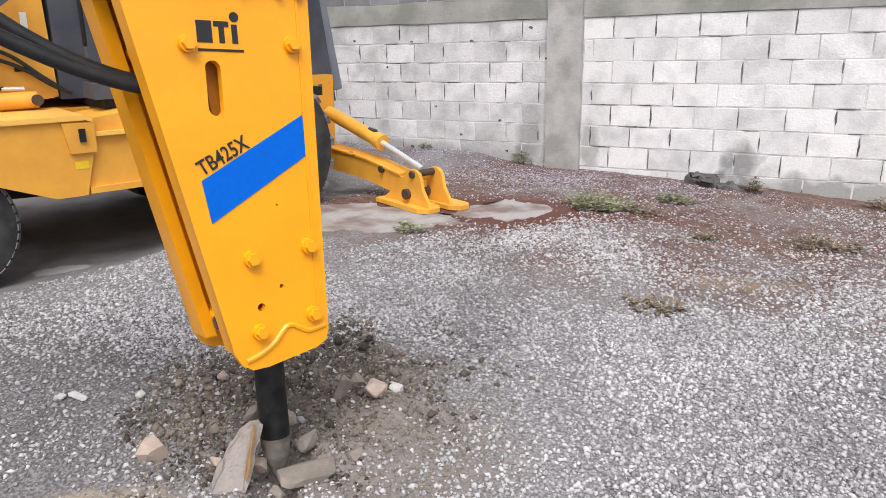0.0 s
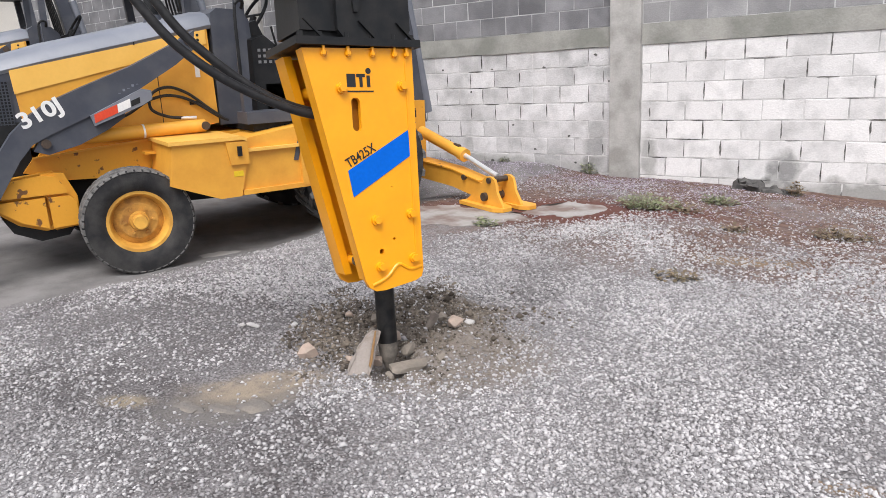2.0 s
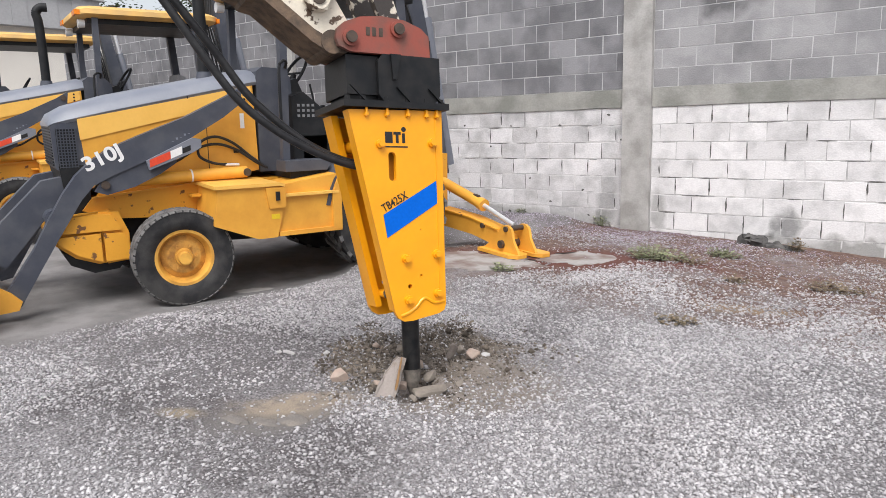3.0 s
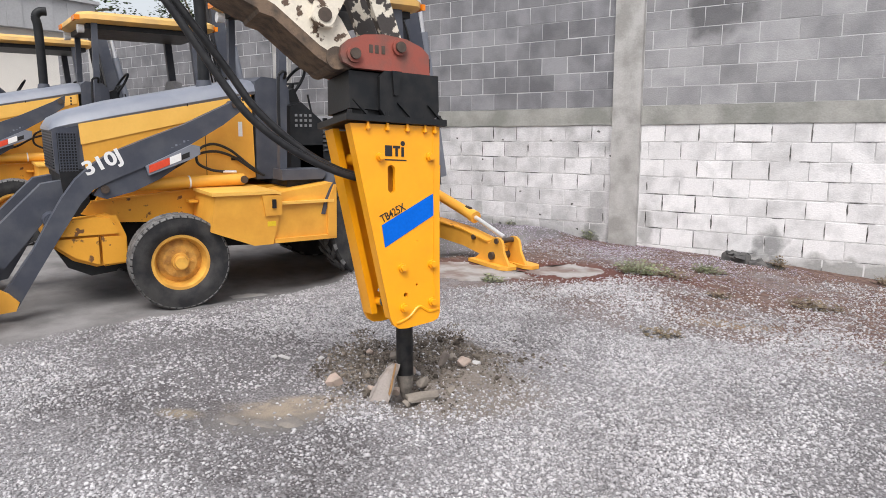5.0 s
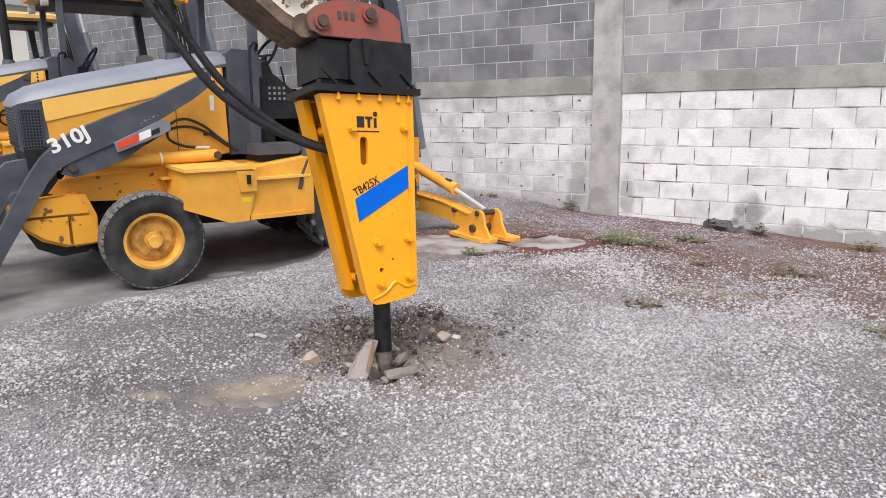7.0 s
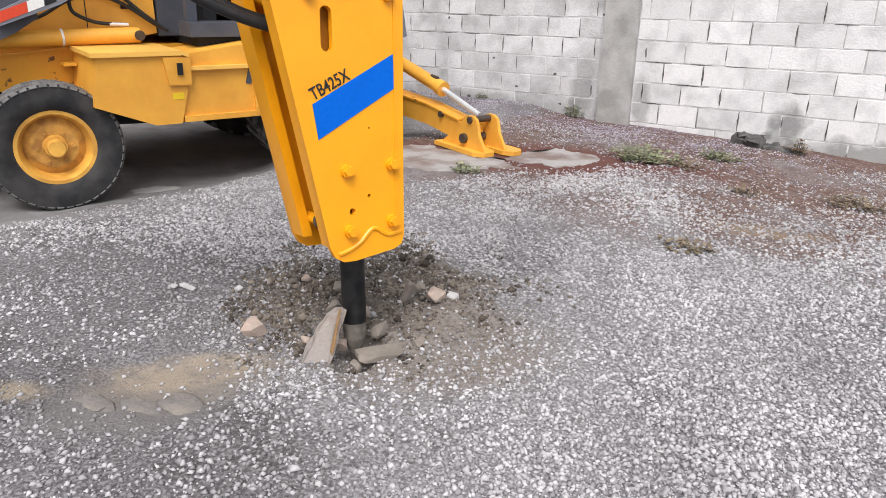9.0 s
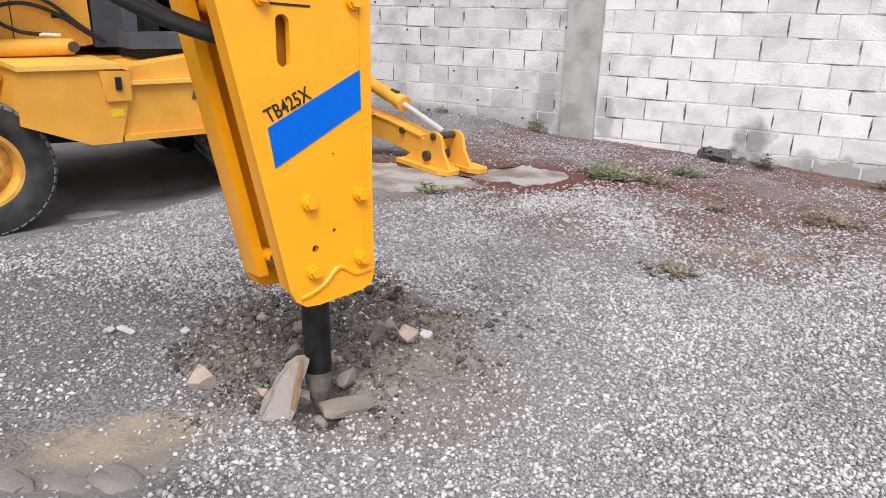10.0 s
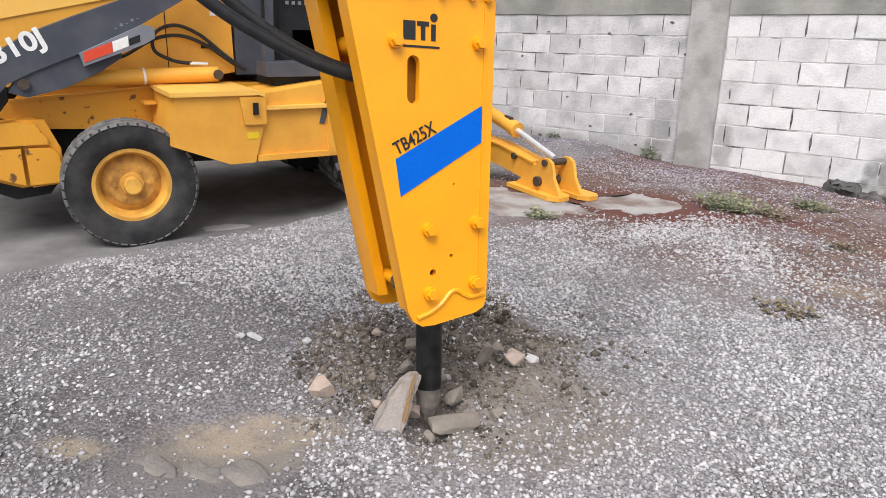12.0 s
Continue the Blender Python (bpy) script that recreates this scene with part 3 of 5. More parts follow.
    part("emblem_dot", prism(circle(0.008, 0.936, 0.014, 14), -0.002, 0.0, "y"), M_BLACK, t, "black emblem dot")
    # chisel
    tool = part("chisel", rod((0.098, DEP / 2, -0.05), (0.098, DEP / 2, -0.43), 0.051, None, 28), M_STEEL, t, "black steel chisel")
    bm = rod((0.098, DEP / 2, -0.43), (0.098, DEP / 2, -0.50), 0.052, 0.046, 28)
    rod((0.098, DEP / 2, -0.50), (0.098, DEP / 2, -0.60), 0.046, 0.012, 28, bm)
    part("chisel_tip", bm, M_DUSTY, tool, "dust-covered moil point")
    part("chisel_bush", rod((0.098, DEP / 2, -0.10), (0.098, DEP / 2, -0.02), 0.075, None, 24), M_BREAKER, t)
    # flange and adapter
    fl = part("top_flange", block(-0.345, 0.285, -0.03, DEP + 0.03, 1.047, 1.082), M_BLKPAINT, t, "black steel top flange", bevel=0.004)
    for x in (-0.31, -0.22, -0.09, 0.035, 0.15, 0.25):
        for y in (0.005, DEP - 0.005):
            part("stud", rod((x, y, 1.082), (x, y, 1.108), 0.016, None, 6), M_BLKPAINT, fl)
    for y0, y1 in ((-0.005, 0.028), (DEP - 0.028, DEP + 0.005)):
        part("adapter_cheek", prism([(-0.10, 1.082), (0.20, 1.082), (0.225, 1.095), (0.245, 1.13), (0.245, 1.335), (-0.10, 1.335), (-0.13, 1.30), (-0.13, 1.12)], y0, y1, "y"), M_BLKPAINT, t, "black adapter cheek plate", bevel=0.004)
    part("adapter_core", block(-0.11, 0.22, 0.028, DEP - 0.028, 1.082, 1.325), M_BLKPAINT, t)
    part("adapter_barrel", block(-0.30, -0.10, 0.03, DEP - 0.03, 1.12, 1.325), M_BLKPAINT, t, "black rounded adapter body", bevel=0.045)
    part("adapter_neck", block(-0.28, -0.11, 0.05, DEP - 0.05, 1.082, 1.20), M_BLKPAINT, t)
    part("lug", prism([(-0.03, 1.20), (0.0, 1.335), (-0.06, 1.335), (-0.05, 1.20)], -0.022, -0.004, "y"), M_BLKPAINT, t)
    for x in (0.02, 0.215, -0.25):
        part("gusset", prism([(x - 0.05, 1.16), (x + 0.03, 1.082), (x + 0.05, 1.082)], -0.022, -0.006, "y"), M_BLKPAINT, t)
    return t


breaker()


def carrier_arm():
    """The end of the digger arm that holds the breaker, with its coupler, link, ram and hoses."""
    t = thing("excavator_arm", BR, "chipped white excavator arm with a faded red coupler holding the breaker", "excavator arm")
    mid = DEP / 2
    cp = None
    for y0, y1 in ((0.0, 0.03), (DEP - 0.03, DEP)):
        top = [(-0.345, 1.36), (-0.36, 1.40), (-0.35, 1.45), (-0.31, 1.485), (-0.22, 1.52), (-0.10, 1.535), (0.04, 1.525), (0.14, 1.49), (0.185, 1.45), (0.19, 1.335), (-0.28, 1.335)]
        p = part("coupler_cheek", prism(top, y0, y1, "y"), M_RED, t, "faded red coupler cheek", bevel=0.006)
        cp = cp or p
    part("coupler_base", block(-0.27, 0.18, 0.03, DEP - 0.03, 1.337, 1.37), M_BLKPAINT, t)
    part("coupler_bar", block(0.17, 0.215, 0.04, DEP - 0.04, 1.36, 1.44), M_BLKPAINT, t, bevel=0.008)
    for x, z in ((-0.282, 1.405), (-0.006, 1.47)):
        pin = part("pin", rod((x, -0.035, z), (x, DEP + 0.035, z), 0.030, None, 18), M_PIN, t, "worn steel pin")
        part("pin_collar", rod((x, -0.018, z), (x, 0.0, z), 0.045, None, 18), M_RED, pin)
    for x0 in (-0.19, -0.155, -0.115):
        part("mark", block(x0, x0 + 0.022, -0.0022, 0.0, 1.425, 1.47), M_PIN, cp, "faded dark mark")
    stick = [(-0.24, 1.36), (-0.30, 1.335), (-0.40, 1.345), (-0.47, 1.385), (-0.70, 1.565), (-0.80, 1.60), (-0.93, 1.66), (-1.55, 2.06), (-1.45, 2.28), (-0.62, 1.86), (-0.42, 1.70), (-0.33, 1.60), (-0.24, 1.45)]
    s = part("stick", prism(stick, 0.05, DEP - 0.05, "y"), M_WHITEARM, t, "white painted stick, chipped to brown", bevel=0.008)
    low = [(-0.245, 1.355), (-0.30, 1.33), (-0.40, 1.34), (-0.475, 1.38), (-0.71, 1.56), (-0.78, 1.575), (-0.79, 1.595), (-0.94, 1.655), (-1.55, 2.05), (-1.53, 2.10), (-0.93, 1.725), (-0.70, 1.625), (-0.46, 1.445), (-0.36, 1.395)]
    grease = mat("brown_grease", (0.15, 0.10, 0.065), (0.06, 0.045, 0.035), 0.75, scale=14, fine=70, amount=0.9, bump=0.35)
    part("stick_underside", prism(low, 0.044, DEP - 0.044, "y"), grease, s, "greasy brown lower edge", bevel=0.006)
    part("stick_boss", rod((-0.365, 0.035, 1.385), (-0.365, DEP - 0.035, 1.385), 0.062, None, 22), grease, s)
    part("stick_window", prism([(-0.50, 1.66), (-0.58, 1.73), (-0.50, 1.82), (-0.40, 1.74)], 0.044, 0.052, "y"), M_PIN, s, "dark recess")
    for y0, y1 in ((0.0, 0.045), (DEP - 0.045, DEP)):
        bm = prism([(-0.48, 1.53), (-0.40, 1.535), (-0.375, 1.60), (-0.20, 1.92), (-0.32, 1.98), (-0.49, 1.67), (-0.515, 1.58)], y0, y1, "y")
        lk = part("link", bm, M_WHITEARM, t, "chipped white tipping link", bevel=0.008)
    part("link_pin", rod((-0.445, -0.012, 1.595), (-0.445, DEP + 0.012, 1.595), 0.038, None, 20), M_PIN, t, "rusty pivot pin")
    part("link_boss", rod((-0.445, -0.005, 1.595), (-0.445, 0.05, 1.595), 0.062, None, 22), M_WHITEARM, t)
    for k, (x, z) in enumerate(((-0.58, 1.80), (-0.52, 1.77), (-0.545, 1.73))):
        part("cover_bolt", rod((x, 0.036, z), (x, 0.05, z), 0.016, None, 6), M_PIN, s)
    for y0, y1 in ((0.035, 0.085), (DEP - 0.085, DEP - 0.035)):
        part("dipper_link", prism([(-0.06, 1.46), (0.05, 1.47), (-0.13, 2.0), (-0.26, 1.97)], y0, y1, "y"), M_BROWNARM, t, "dark link bar with chipped white paint", bevel=0.006)
    ram = part("ram", rod((-0.25, mid, 1.95), (-0.75, mid, 2.30), 0.055, None, 20), M_WHITEARM, t, "chipped white hydraulic ram")
    # hoses from the breaker's flank up along the arm
    hoses = (
        [(-0.10, 0.14, 0.752), (-0.18, 0.14, 0.742), (-0.32, 0.14, 0.773), (-0.48, 0.14, 0.835), (-0.66, 0.14, 0.932), (-0.83, 0.14, 1.067), (-0.966, 0.14, 1.239), (-1.068, 0.14, 1.386), (-1.166, 0.14, 1.528), (-1.29, 0.14, 1.70), (-1.45, 0.13, 2.0), (-1.52, 0.12, 2.15)],
        [(-0.10, 0.19, 0.765), (-0.18, 0.19, 0.762), (-0.32, 0.20, 0.80), (-0.48, 0.21, 0.88), (-0.64, 0.22, 1.0), (-0.78, 0.22, 1.13), (-0.89, 0.22, 1.28), (-1.02, 0.20, 1.44), (-1.14, 0.18, 1.58), (-1.28, 0.17, 1.76), (-1.42, 0.15, 2.02), (-1.50, 0.14, 2.15)],
    )
    for pts in hoses:
        part("hose", tube(pts, 0.021, 12, 8), M_HOSE, t, "thick black hydraulic hose")
    return t


carrier_arm()

# ---------- parked backhoe loaders ----------
def turned(bm, m):
    bmesh.ops.transform(bm, matrix=m, verts=bm.verts)
    return bm


def wheel(parent, name, cx, cy, R, w, side, rim_r, steer=0.0, lugs=False):
    """A wheel with its axle along x; side is 1 for the outer face towards +x."""
    place = pose(cx, cy, R, 0, 0, steer)
    h = w / 2
    prof = [(h * 0.62, rim_r), (h * 0.92, rim_r + (R - rim_r) * 0.25), (h, rim_r + (R - rim_r) * 0.55), (h * 0.94, R * 0.955), (h * 0.80, R * 0.985)]
    if not lugs:
        ribs = []
        for k in range(5):
            a, c = h * (0.80 - 0.32 * k), h * (0.80 - 0.32 * k - 0.24)
            ribs += [(a, R - 0.004), (c, R - 0.004), (c - 0.002, R - 0.017), (c - h * 0.08 + 0.002, R - 0.017)]
        prof += ribs
    else:
        prof += [(0.4 * h, R - 0.03), (-0.4 * h, R - 0.03)]
    prof += [(-h * 0.80, R * 0.985), (-h * 0.94, R * 0.955), (-h, rim_r + (R - rim_r) * 0.55), (-h * 0.92, rim_r + (R - rim_r) * 0.25), (-h * 0.62, rim_r)]
    last = len(prof) - 6
    zig = None if lugs else (lambda i, k: (0.010 if k % 2 else -0.010) if 6 <= i < last else 0)
    tyre = part("tyre", turned(lathe(prof, 72, zig), place), M_RUBBER, parent, "worn black rubber tyre")
    tyre.name = name
    if lugs:
        bm = bmesh.new()
        n = 22
        for i in range(n):
            for s in (1, -1):
                a0 = 2 * math.pi * (i + (0.5 if s < 0 else 0)) / n
                quad = []
                for x, da in ((s * h * 0.98, 0.0), (s * h * 0.98, 0.09), (-s * h * 0.05, 0.36), (-s * h * 0.05, 0.28)):
                    for r in (R - 0.035, R):
                        a = a0 + da
                        quad.append(bm.verts.new((x, r * math.cos(a), r * math.sin(a))))
                for f in ((1, 3, 5, 7), (0, 2, 3, 1), (2, 4, 5, 3), (4, 6, 7, 5), (6, 0, 1, 7)):
                    bm.faces.new([quad[j] for j in f])
        part("tread", turned(bm, place), M_TREAD, tyre, "dusty tread lugs")
    else:
        tp = [(h * 0.80, R - 0.003), (h * 0.3, R + 0.001), (-h * 0.3, R + 0.001), (-h * 0.80, R - 0.003), (-h * 0.80, R - 0.006), (h * 0.80, R - 0.006)]
        bm = bmesh.new()
        seg = 72
        for k5 in range(5):
            a, c = h * (0.80 - 0.32 * k5), h * (0.80 - 0.32 * k5 - 0.24)
            ring = []
            for k in range(seg):
                an = 2 * math.pi * k / seg
                z = 0.010 if k % 2 else -0.010
                ring.append([bm.verts.new((x + z, r * math.cos(an), r * math.sin(an))) for x, r in ((a, R - 0.005), (a - 0.002, R), (c + 0.002, R), (c, R - 0.005))])
            for k in range(seg):
                p, q = ring[k], ring[(k + 1) % seg]
                for j in range(3):
                    bm.faces.new((p[j], p[j + 1], q[j + 1], q[j]))
        for i in range(44):
            for sd in (1, -1):
                a0 = 2 * math.pi * (i + (0.5 if sd < 0 else 0)) / 44
                q = []
                for a in (a0, a0 + 0.105):
                    for x, r in ((sd * h * 0.78, R - 0.004), (sd * h * 0.80, R + 0.001), (sd * (h * 0.965 + 0.004), R * 0.962), (sd * h * 0.95, R * 0.950)):
                        q.append(bm.verts.new((x, r * math.cos(a), r * math.sin(a))))
                for f in ((0, 1, 5, 4), (1, 2, 6, 5), (2, 3, 7, 6), (0, 3, 2, 1), (4, 5, 6, 7)):
                    bm.faces.new([q[j] for j in f])
        part("tread", turned(bm, place), M_TREAD, tyre, "dusty zigzag tread")
    s = side
    rp = [(s * h * 0.70, rim_r + 0.012), (s * h * 0.70, rim_r - 0.012), (s * h * 0.58, rim_r - 0.022), (s * h * 0.30, rim_r * 0.86), (s * h * 0.02, rim_r * 0.80), (-s * h * 0.6, rim_r * 0.85), (-s * h * 0.6, rim_r + 0.004), (s * h * 0.5, rim_r + 0.004)]
    rim = part("rim", turned(lathe(rp, 48), place), M_RIM, tyre, "yellow steel rim")
    dp = [(s * h * 0.06, rim_r * 0.82), (s * h * 0.22, rim_r * 0.66), (s * h * 0.30, rim_r * 0.60), (s * h * 0.30, rim_r * 0.30), (-s * h * 0.1, rim_r * 0.28), (-s * h * 0.1, rim_r * 0.82)]
    disc = part("disc", turned(lathe(dp, 40), place), M_RIMDARK, tyre, "rusty yellow wheel disc")
    hp = rod((s * h * 0.2, 0, 0), (s * h * 0.62, 0, 0), rim_r * 0.34, rim_r * 0.30, 26)
    rod((s * h * 0.62, 0, 0), (s * h * 0.98, 0, 0), rim_r * 0.25, rim_r * 0.22, 26, hp)
    part("hub", turned(hp, place), M_RIM, tyre, "yellow hub")
    for i in range(6):
        a = 2 * math.pi * i / 6
        y, z = rim_r * 0.46 * math.cos(a), rim_r * 0.46 * math.sin(a)
        part("wheel_nut", turned(rod((s * h * 0.28, y, z), (s * h * 0.44, y, z), 0.014, None, 6), place), M_RIMDARK, tyre)
    return tyre


def backhoe_loader(m, label, detailed=True):
    """x: out to the side seen, y: to the rear, z: up; the origin is on the ground below the front axle."""
    t = thing("backhoe_loader", m, label, "backhoe loader", "parked backhoe loaders")
    # wheels
    wheel(t, "front_wheel", 0.85, 0.0, 0.42, 0.27, 1, 0.235, -4)
    wheel(t, "front_wheel", -0.85, 0.0, 0.42, 0.27, -1, 0.235, -4)
    wheel(t, "rear_wheel", 0.83, 2.04, 0.65, 0.42, 1, 0.33, 0, True)
    wheel(t, "rear_wheel", -0.83, 2.04, 0.65, 0.42, -1, 0.33, 0, True)
    part("front_axle", block(-0.72, 0.72, -0.09, 0.09, 0.33, 0.52), M_PLASTIC, t, "dark front axle", bevel=0.02)
    part("rear_axle", block(-0.66, 0.66, 1.96, 2.28, 0.52, 0.84), M_PLASTIC, t, bevel=0.03)
    # chassis
    ch = part("chassis", prism([(-0.70, 0.83), (-0.62, 0.93), (0.45, 1.02), (2.9, 1.02), (2.9, 0.55), (0.40, 0.55), (0.36, 0.70), (-0.40, 0.74)], -0.44, 0.44, "x"), M_YELLOWWORN, t, "yellow chassis with chipped paint", bevel=0.012)
    for s in (1, -1):
        part("chassis_flange", prism([(-0.62, 0.93), (0.45, 1.02), (0.45, 1.035), (-0.62, 0.945)], s * 0.44, s * 0.475, "x"), M_YELLOW, ch)
        part("chassis_cheek", prism([(-0.58, 0.945), (0.45, 1.035), (0.45, 1.12), (-0.50, 1.06)], s * 0.40, s * 0.445, "x"), M_YELLOWWORN, ch, bevel=0.01)
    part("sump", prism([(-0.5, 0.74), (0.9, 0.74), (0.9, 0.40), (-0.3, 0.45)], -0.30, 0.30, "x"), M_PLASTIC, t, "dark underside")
    # front counterweight
    cw = part("counterweight", prism([(-0.98, 0.74), (-0.82, 0.80), (-0.50, 0.83), (-0.42, 0.72), (-0.36, 0.62), (-0.36, 0.40), (-0.62, 0.37), (-0.80, 0.44), (-0.96, 0.58)], -0.52, 0.52, "x"), M_YELLOWWORN, t, "chipped yellow front counterweight", bevel=0.018)
    for s in (1, -1):
        part("counterweight_side", prism([(-0.60, 0.83), (-0.44, 0.82), (-0.37, 0.64), (-0.36, 0.39), (-0.56, 0.375)], s * 0.52, s * 0.56, "x"), M_YELLOWWORN, cw, bevel=0.01)
    for s in (1, -1):
        for poly in ([(-0.95, 0.79), (-0.60, 0.815), (-0.50, 0.80), (-0.44, 0.70), (-0.44, 0.665), (-0.94, 0.665)], [(-0.94, 0.64), (-0.60, 0.645), (-0.60, 0.40), (-0.78, 0.47), (-0.92, 0.58)], [(-0.575, 0.645), (-0.43, 0.64), (-0.385, 0.60), (-0.375, 0.43), (-0.40, 0.405), (-0.575, 0.40)]):
            part("counterweight_plate", prism(poly, s * 0.56, s * 0.60, "x"), M_YELLOWWORN, cw, "chipped yellow cast plate", bevel=0.018)
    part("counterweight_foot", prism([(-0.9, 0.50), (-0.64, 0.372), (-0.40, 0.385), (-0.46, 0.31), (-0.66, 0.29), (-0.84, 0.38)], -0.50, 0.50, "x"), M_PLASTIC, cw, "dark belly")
    # engine hood
    side = part("engine_panel", prism([(-0.62, 1.02), (-0.66, 1.60), (0.86, 1.90), (0.88, 1.10), (0.45, 1.03)], -0.42, 0.42, "x"), M_YELLOW, t, "yellow engine side panel", bevel=0.012)
    part("hood_stripe", prism([(-0.655, 1.43), (-0.665, 1.605), (0.84, 1.895), (0.84, 1.78), (0.55, 1.70)], -0.43, 0.43, "x"), M_HOODYEL, side, "clean yellow hood band", bevel=0.006)
    prof = [(-0.42, 0.0), (-0.435, 0.03), (-0.40, 0.10), (-0.30, 0.145), (0.0, 0.165), (0.30, 0.145), (0.40, 0.10), (0.435, 0.03), (0.42, 0.0)]
    bm = bmesh.new()
    rings = []
    for y, z, f, w in ((-0.88, 1.545, 0.25, 0.86), (-0.84, 1.555, 0.62, 0.92), (-0.74, 1.575, 0.85, 0.97), (-0.4, 1.645, 1.0, 1.0), (0.1, 1.745, 1.0, 1.0), (0.62, 1.85, 1.0, 1.0), (0.86, 1.90, 1.0, 1.0), (0.90, 1.905, 0.9, 0.98)):
        rings.append([bm.verts.new((x * w, y, z + h * f)) for x, h in prof])
    for a, c in zip(rings, rings[1:]):
        for i in range(len(prof)):
            j = (i + 1) % len(prof)
            bm.faces.new((a[i], a[j], c[j], c[i]))
    bm.faces.new(rings[0])
    bm.faces.new(rings[-1][::-1])
    hood = part("hood", bm, M_HOODGREY, t, "smooth blue-grey engine hood", sharp=50)
    part("hood_seam", block(-0.437, 0.437, 0.245, 0.252, 1.775, 1.80), M_PLASTIC, hood)
    # grille
    g = part("grille_housing", prism([(-0.86, 1.20), (-0.87, 1.56), (-0.63, 1.60), (-0.63, 1.06), (-0.70, 1.04)], -0.405, 0.405, "x"), M_SLATE, t, "dark slate grille housing", bevel=0.02)
    for s in (1, -1):
        part("grille_back", block(min(s * 0.404, s * 0.412), max(s * 0.404, s * 0.412), -0.835, -0.685, 1.20, 1.53), M_PLASTIC, g)
        bm = bmesh.new()
        for i in range(7):
            y = -0.83 + 0.023 * i
            block(min(s * 0.410, s * 0.420), max(s * 0.410, s * 0.420), y, y + 0.007, 1.20, 1.53, bm)
        for i in range(14):
            z = 1.205 + 0.0245 * i
            block(min(s * 0.411, s * 0.421), max(s * 0.411, s * 0.421), -0.83, -0.69, z, z + 0.007, bm)
        part("grille_mesh", bm, M_SLATE, g, "perforated grille mesh")
    bm = bmesh.new()
    for i in range(13):
        z = 1.22 + 0.025 * i
        block(-0.34, 0.34, -0.872, -0.862, z, z + 0.010, bm)
    part("front_grille", bm, M_PLASTIC, g, "slatted front grille")
    part("nose_guard", prism([(-0.80, 0.80), (-0.84, 1.22), (-0.62, 1.22), (-0.62, 0.80)], -0.42, 0.42, "x"), M_PLASTIC, t, "black nose guard", bevel=0.015)
    # exhaust stack
    ex = part("exhaust_pipe", tube([(0.12, 0.50, 1.95), (0.12, 0.50, 2.3), (0.12, 0.49, 2.75), (0.12, 0.47, 2.88), (0.12, 0.52, 2.95), (0.12, 0.60, 2.96)], 0.055, 16, 6), M_PLASTIC, t, "black curved exhaust pipe")
    part("exhaust_collar", rod((0.12, 0.50, 1.94), (0.12, 0.50, 2.03), 0.085, 0.065, 18), M_SLATE, ex)
    # cowl behind the hood
    part("cowl", prism([(0.89, 1.08), (0.90, 2.03), (0.96, 2.075), (1.16, 2.06), (1.24, 1.98), (1.28, 1.30), (1.28, 1.08)], -0.43, 0.43, "x"), M_SLATE, t, "slate grey cowl", bevel=0.03)
    # loader arms
    top = [(0.68, 1.88), (0.55, 1.80), (0.15, 1.61), (-0.24, 1.46), (-0.48, 1.36), (-0.62, 1.27), (-0.75, 1.15), (-0.86, 1.00), (-0.98, 0.80), (-1.10, 0.58), (-1.36, 0.20)]
    low = [(-1.34, 0.10), (-1.24, 0.12), (-1.07, 0.40), (-0.90, 0.67), (-0.72, 0.95), (-0.62, 1.06), (-0.48, 1.13), (-0.21, 1.24), (0.14, 1.40), (0.50, 1.61), (0.66, 1.73)]
    for s in (1, -1):
        arm = part("loader_arm", prism(top + low, s * 0.56, s * 0.66, "x"), M_SLATE, t, "slate grey curved loader arm", bevel=0.008)
        part("pivot_pin", rod((s * 0.50, 0.62, 1.80), (s * 0.675, 0.62, 1.80), 0.035, None, 16), M_PIN, arm)
        part("arm_bracket", prism([(-0.62, 1.01), (-0.52, 0.975), (-0.30, 1.03), (-0.08, 1.13), (0.06, 1.22), (0.06, 1.31), (-0.20, 1.26), (-0.55, 1.12)], s * 0.54, s * 0.645, "x"), M_SLATE, arm, bevel=0.01)
        part("bracket_pin", rod((s * 0.50, -0.53, 1.06), (s * 0.668, -0.53, 1.06), 0.035, None, 16), M_PIN, arm)
        gd = part("lock_bar", prism([(-0.18, 1.17), (-0.20, 1.25), (0.20, 1.435), (0.27, 1.42), (0.27, 1.35), (0.20, 1.31)], s * 0.662, s * 0.70, "x"), M_HOODGREY, arm, "grey lock bar with warning stickers", bevel=0.006)
        for (y0, y1), mm, lb in (((-0.175, 0.0), M_DECALR, "red sticker"), ((0.002, 0.10), M_DECALW, "white sticker"), ((0.105, 0.175), M_PLASTIC, "dark sticker")):
            f = lambda y: 1.182 + (y + 0.18) * 0.385
            dz = 0.065 if mm is not M_PLASTIC else 0.045
            part("sticker", prism([(y0, f(y0) + 0.008), (y1, f(y1) + 0.008), (y1, f(y1) + dz + 0.008), (y0, f(y0) + dz + 0.008)], s * 0.700, s * 0.703, "x"), mm, gd, lb)
        cyl = part("lift_ram", rod((s * 0.52, -0.30, 1.075), (s * 0.52, 0.72, 1.095), 0.055, None, 20), M_YELLOW, t, "yellow lift ram")
        rod_ = part("ram_rod", rod((s * 0.52, -0.55, 1.068), (s * 0.52, -0.30, 1.075), 0.028, None, 14), M_CHROME, cyl, "steel ram rod")
        part("ram_pin", rod((s * 0.44, 0.71, 1.095), (s * 0.585, 0.71, 1.095), 0.036, None, 16), M_PIN, cyl)
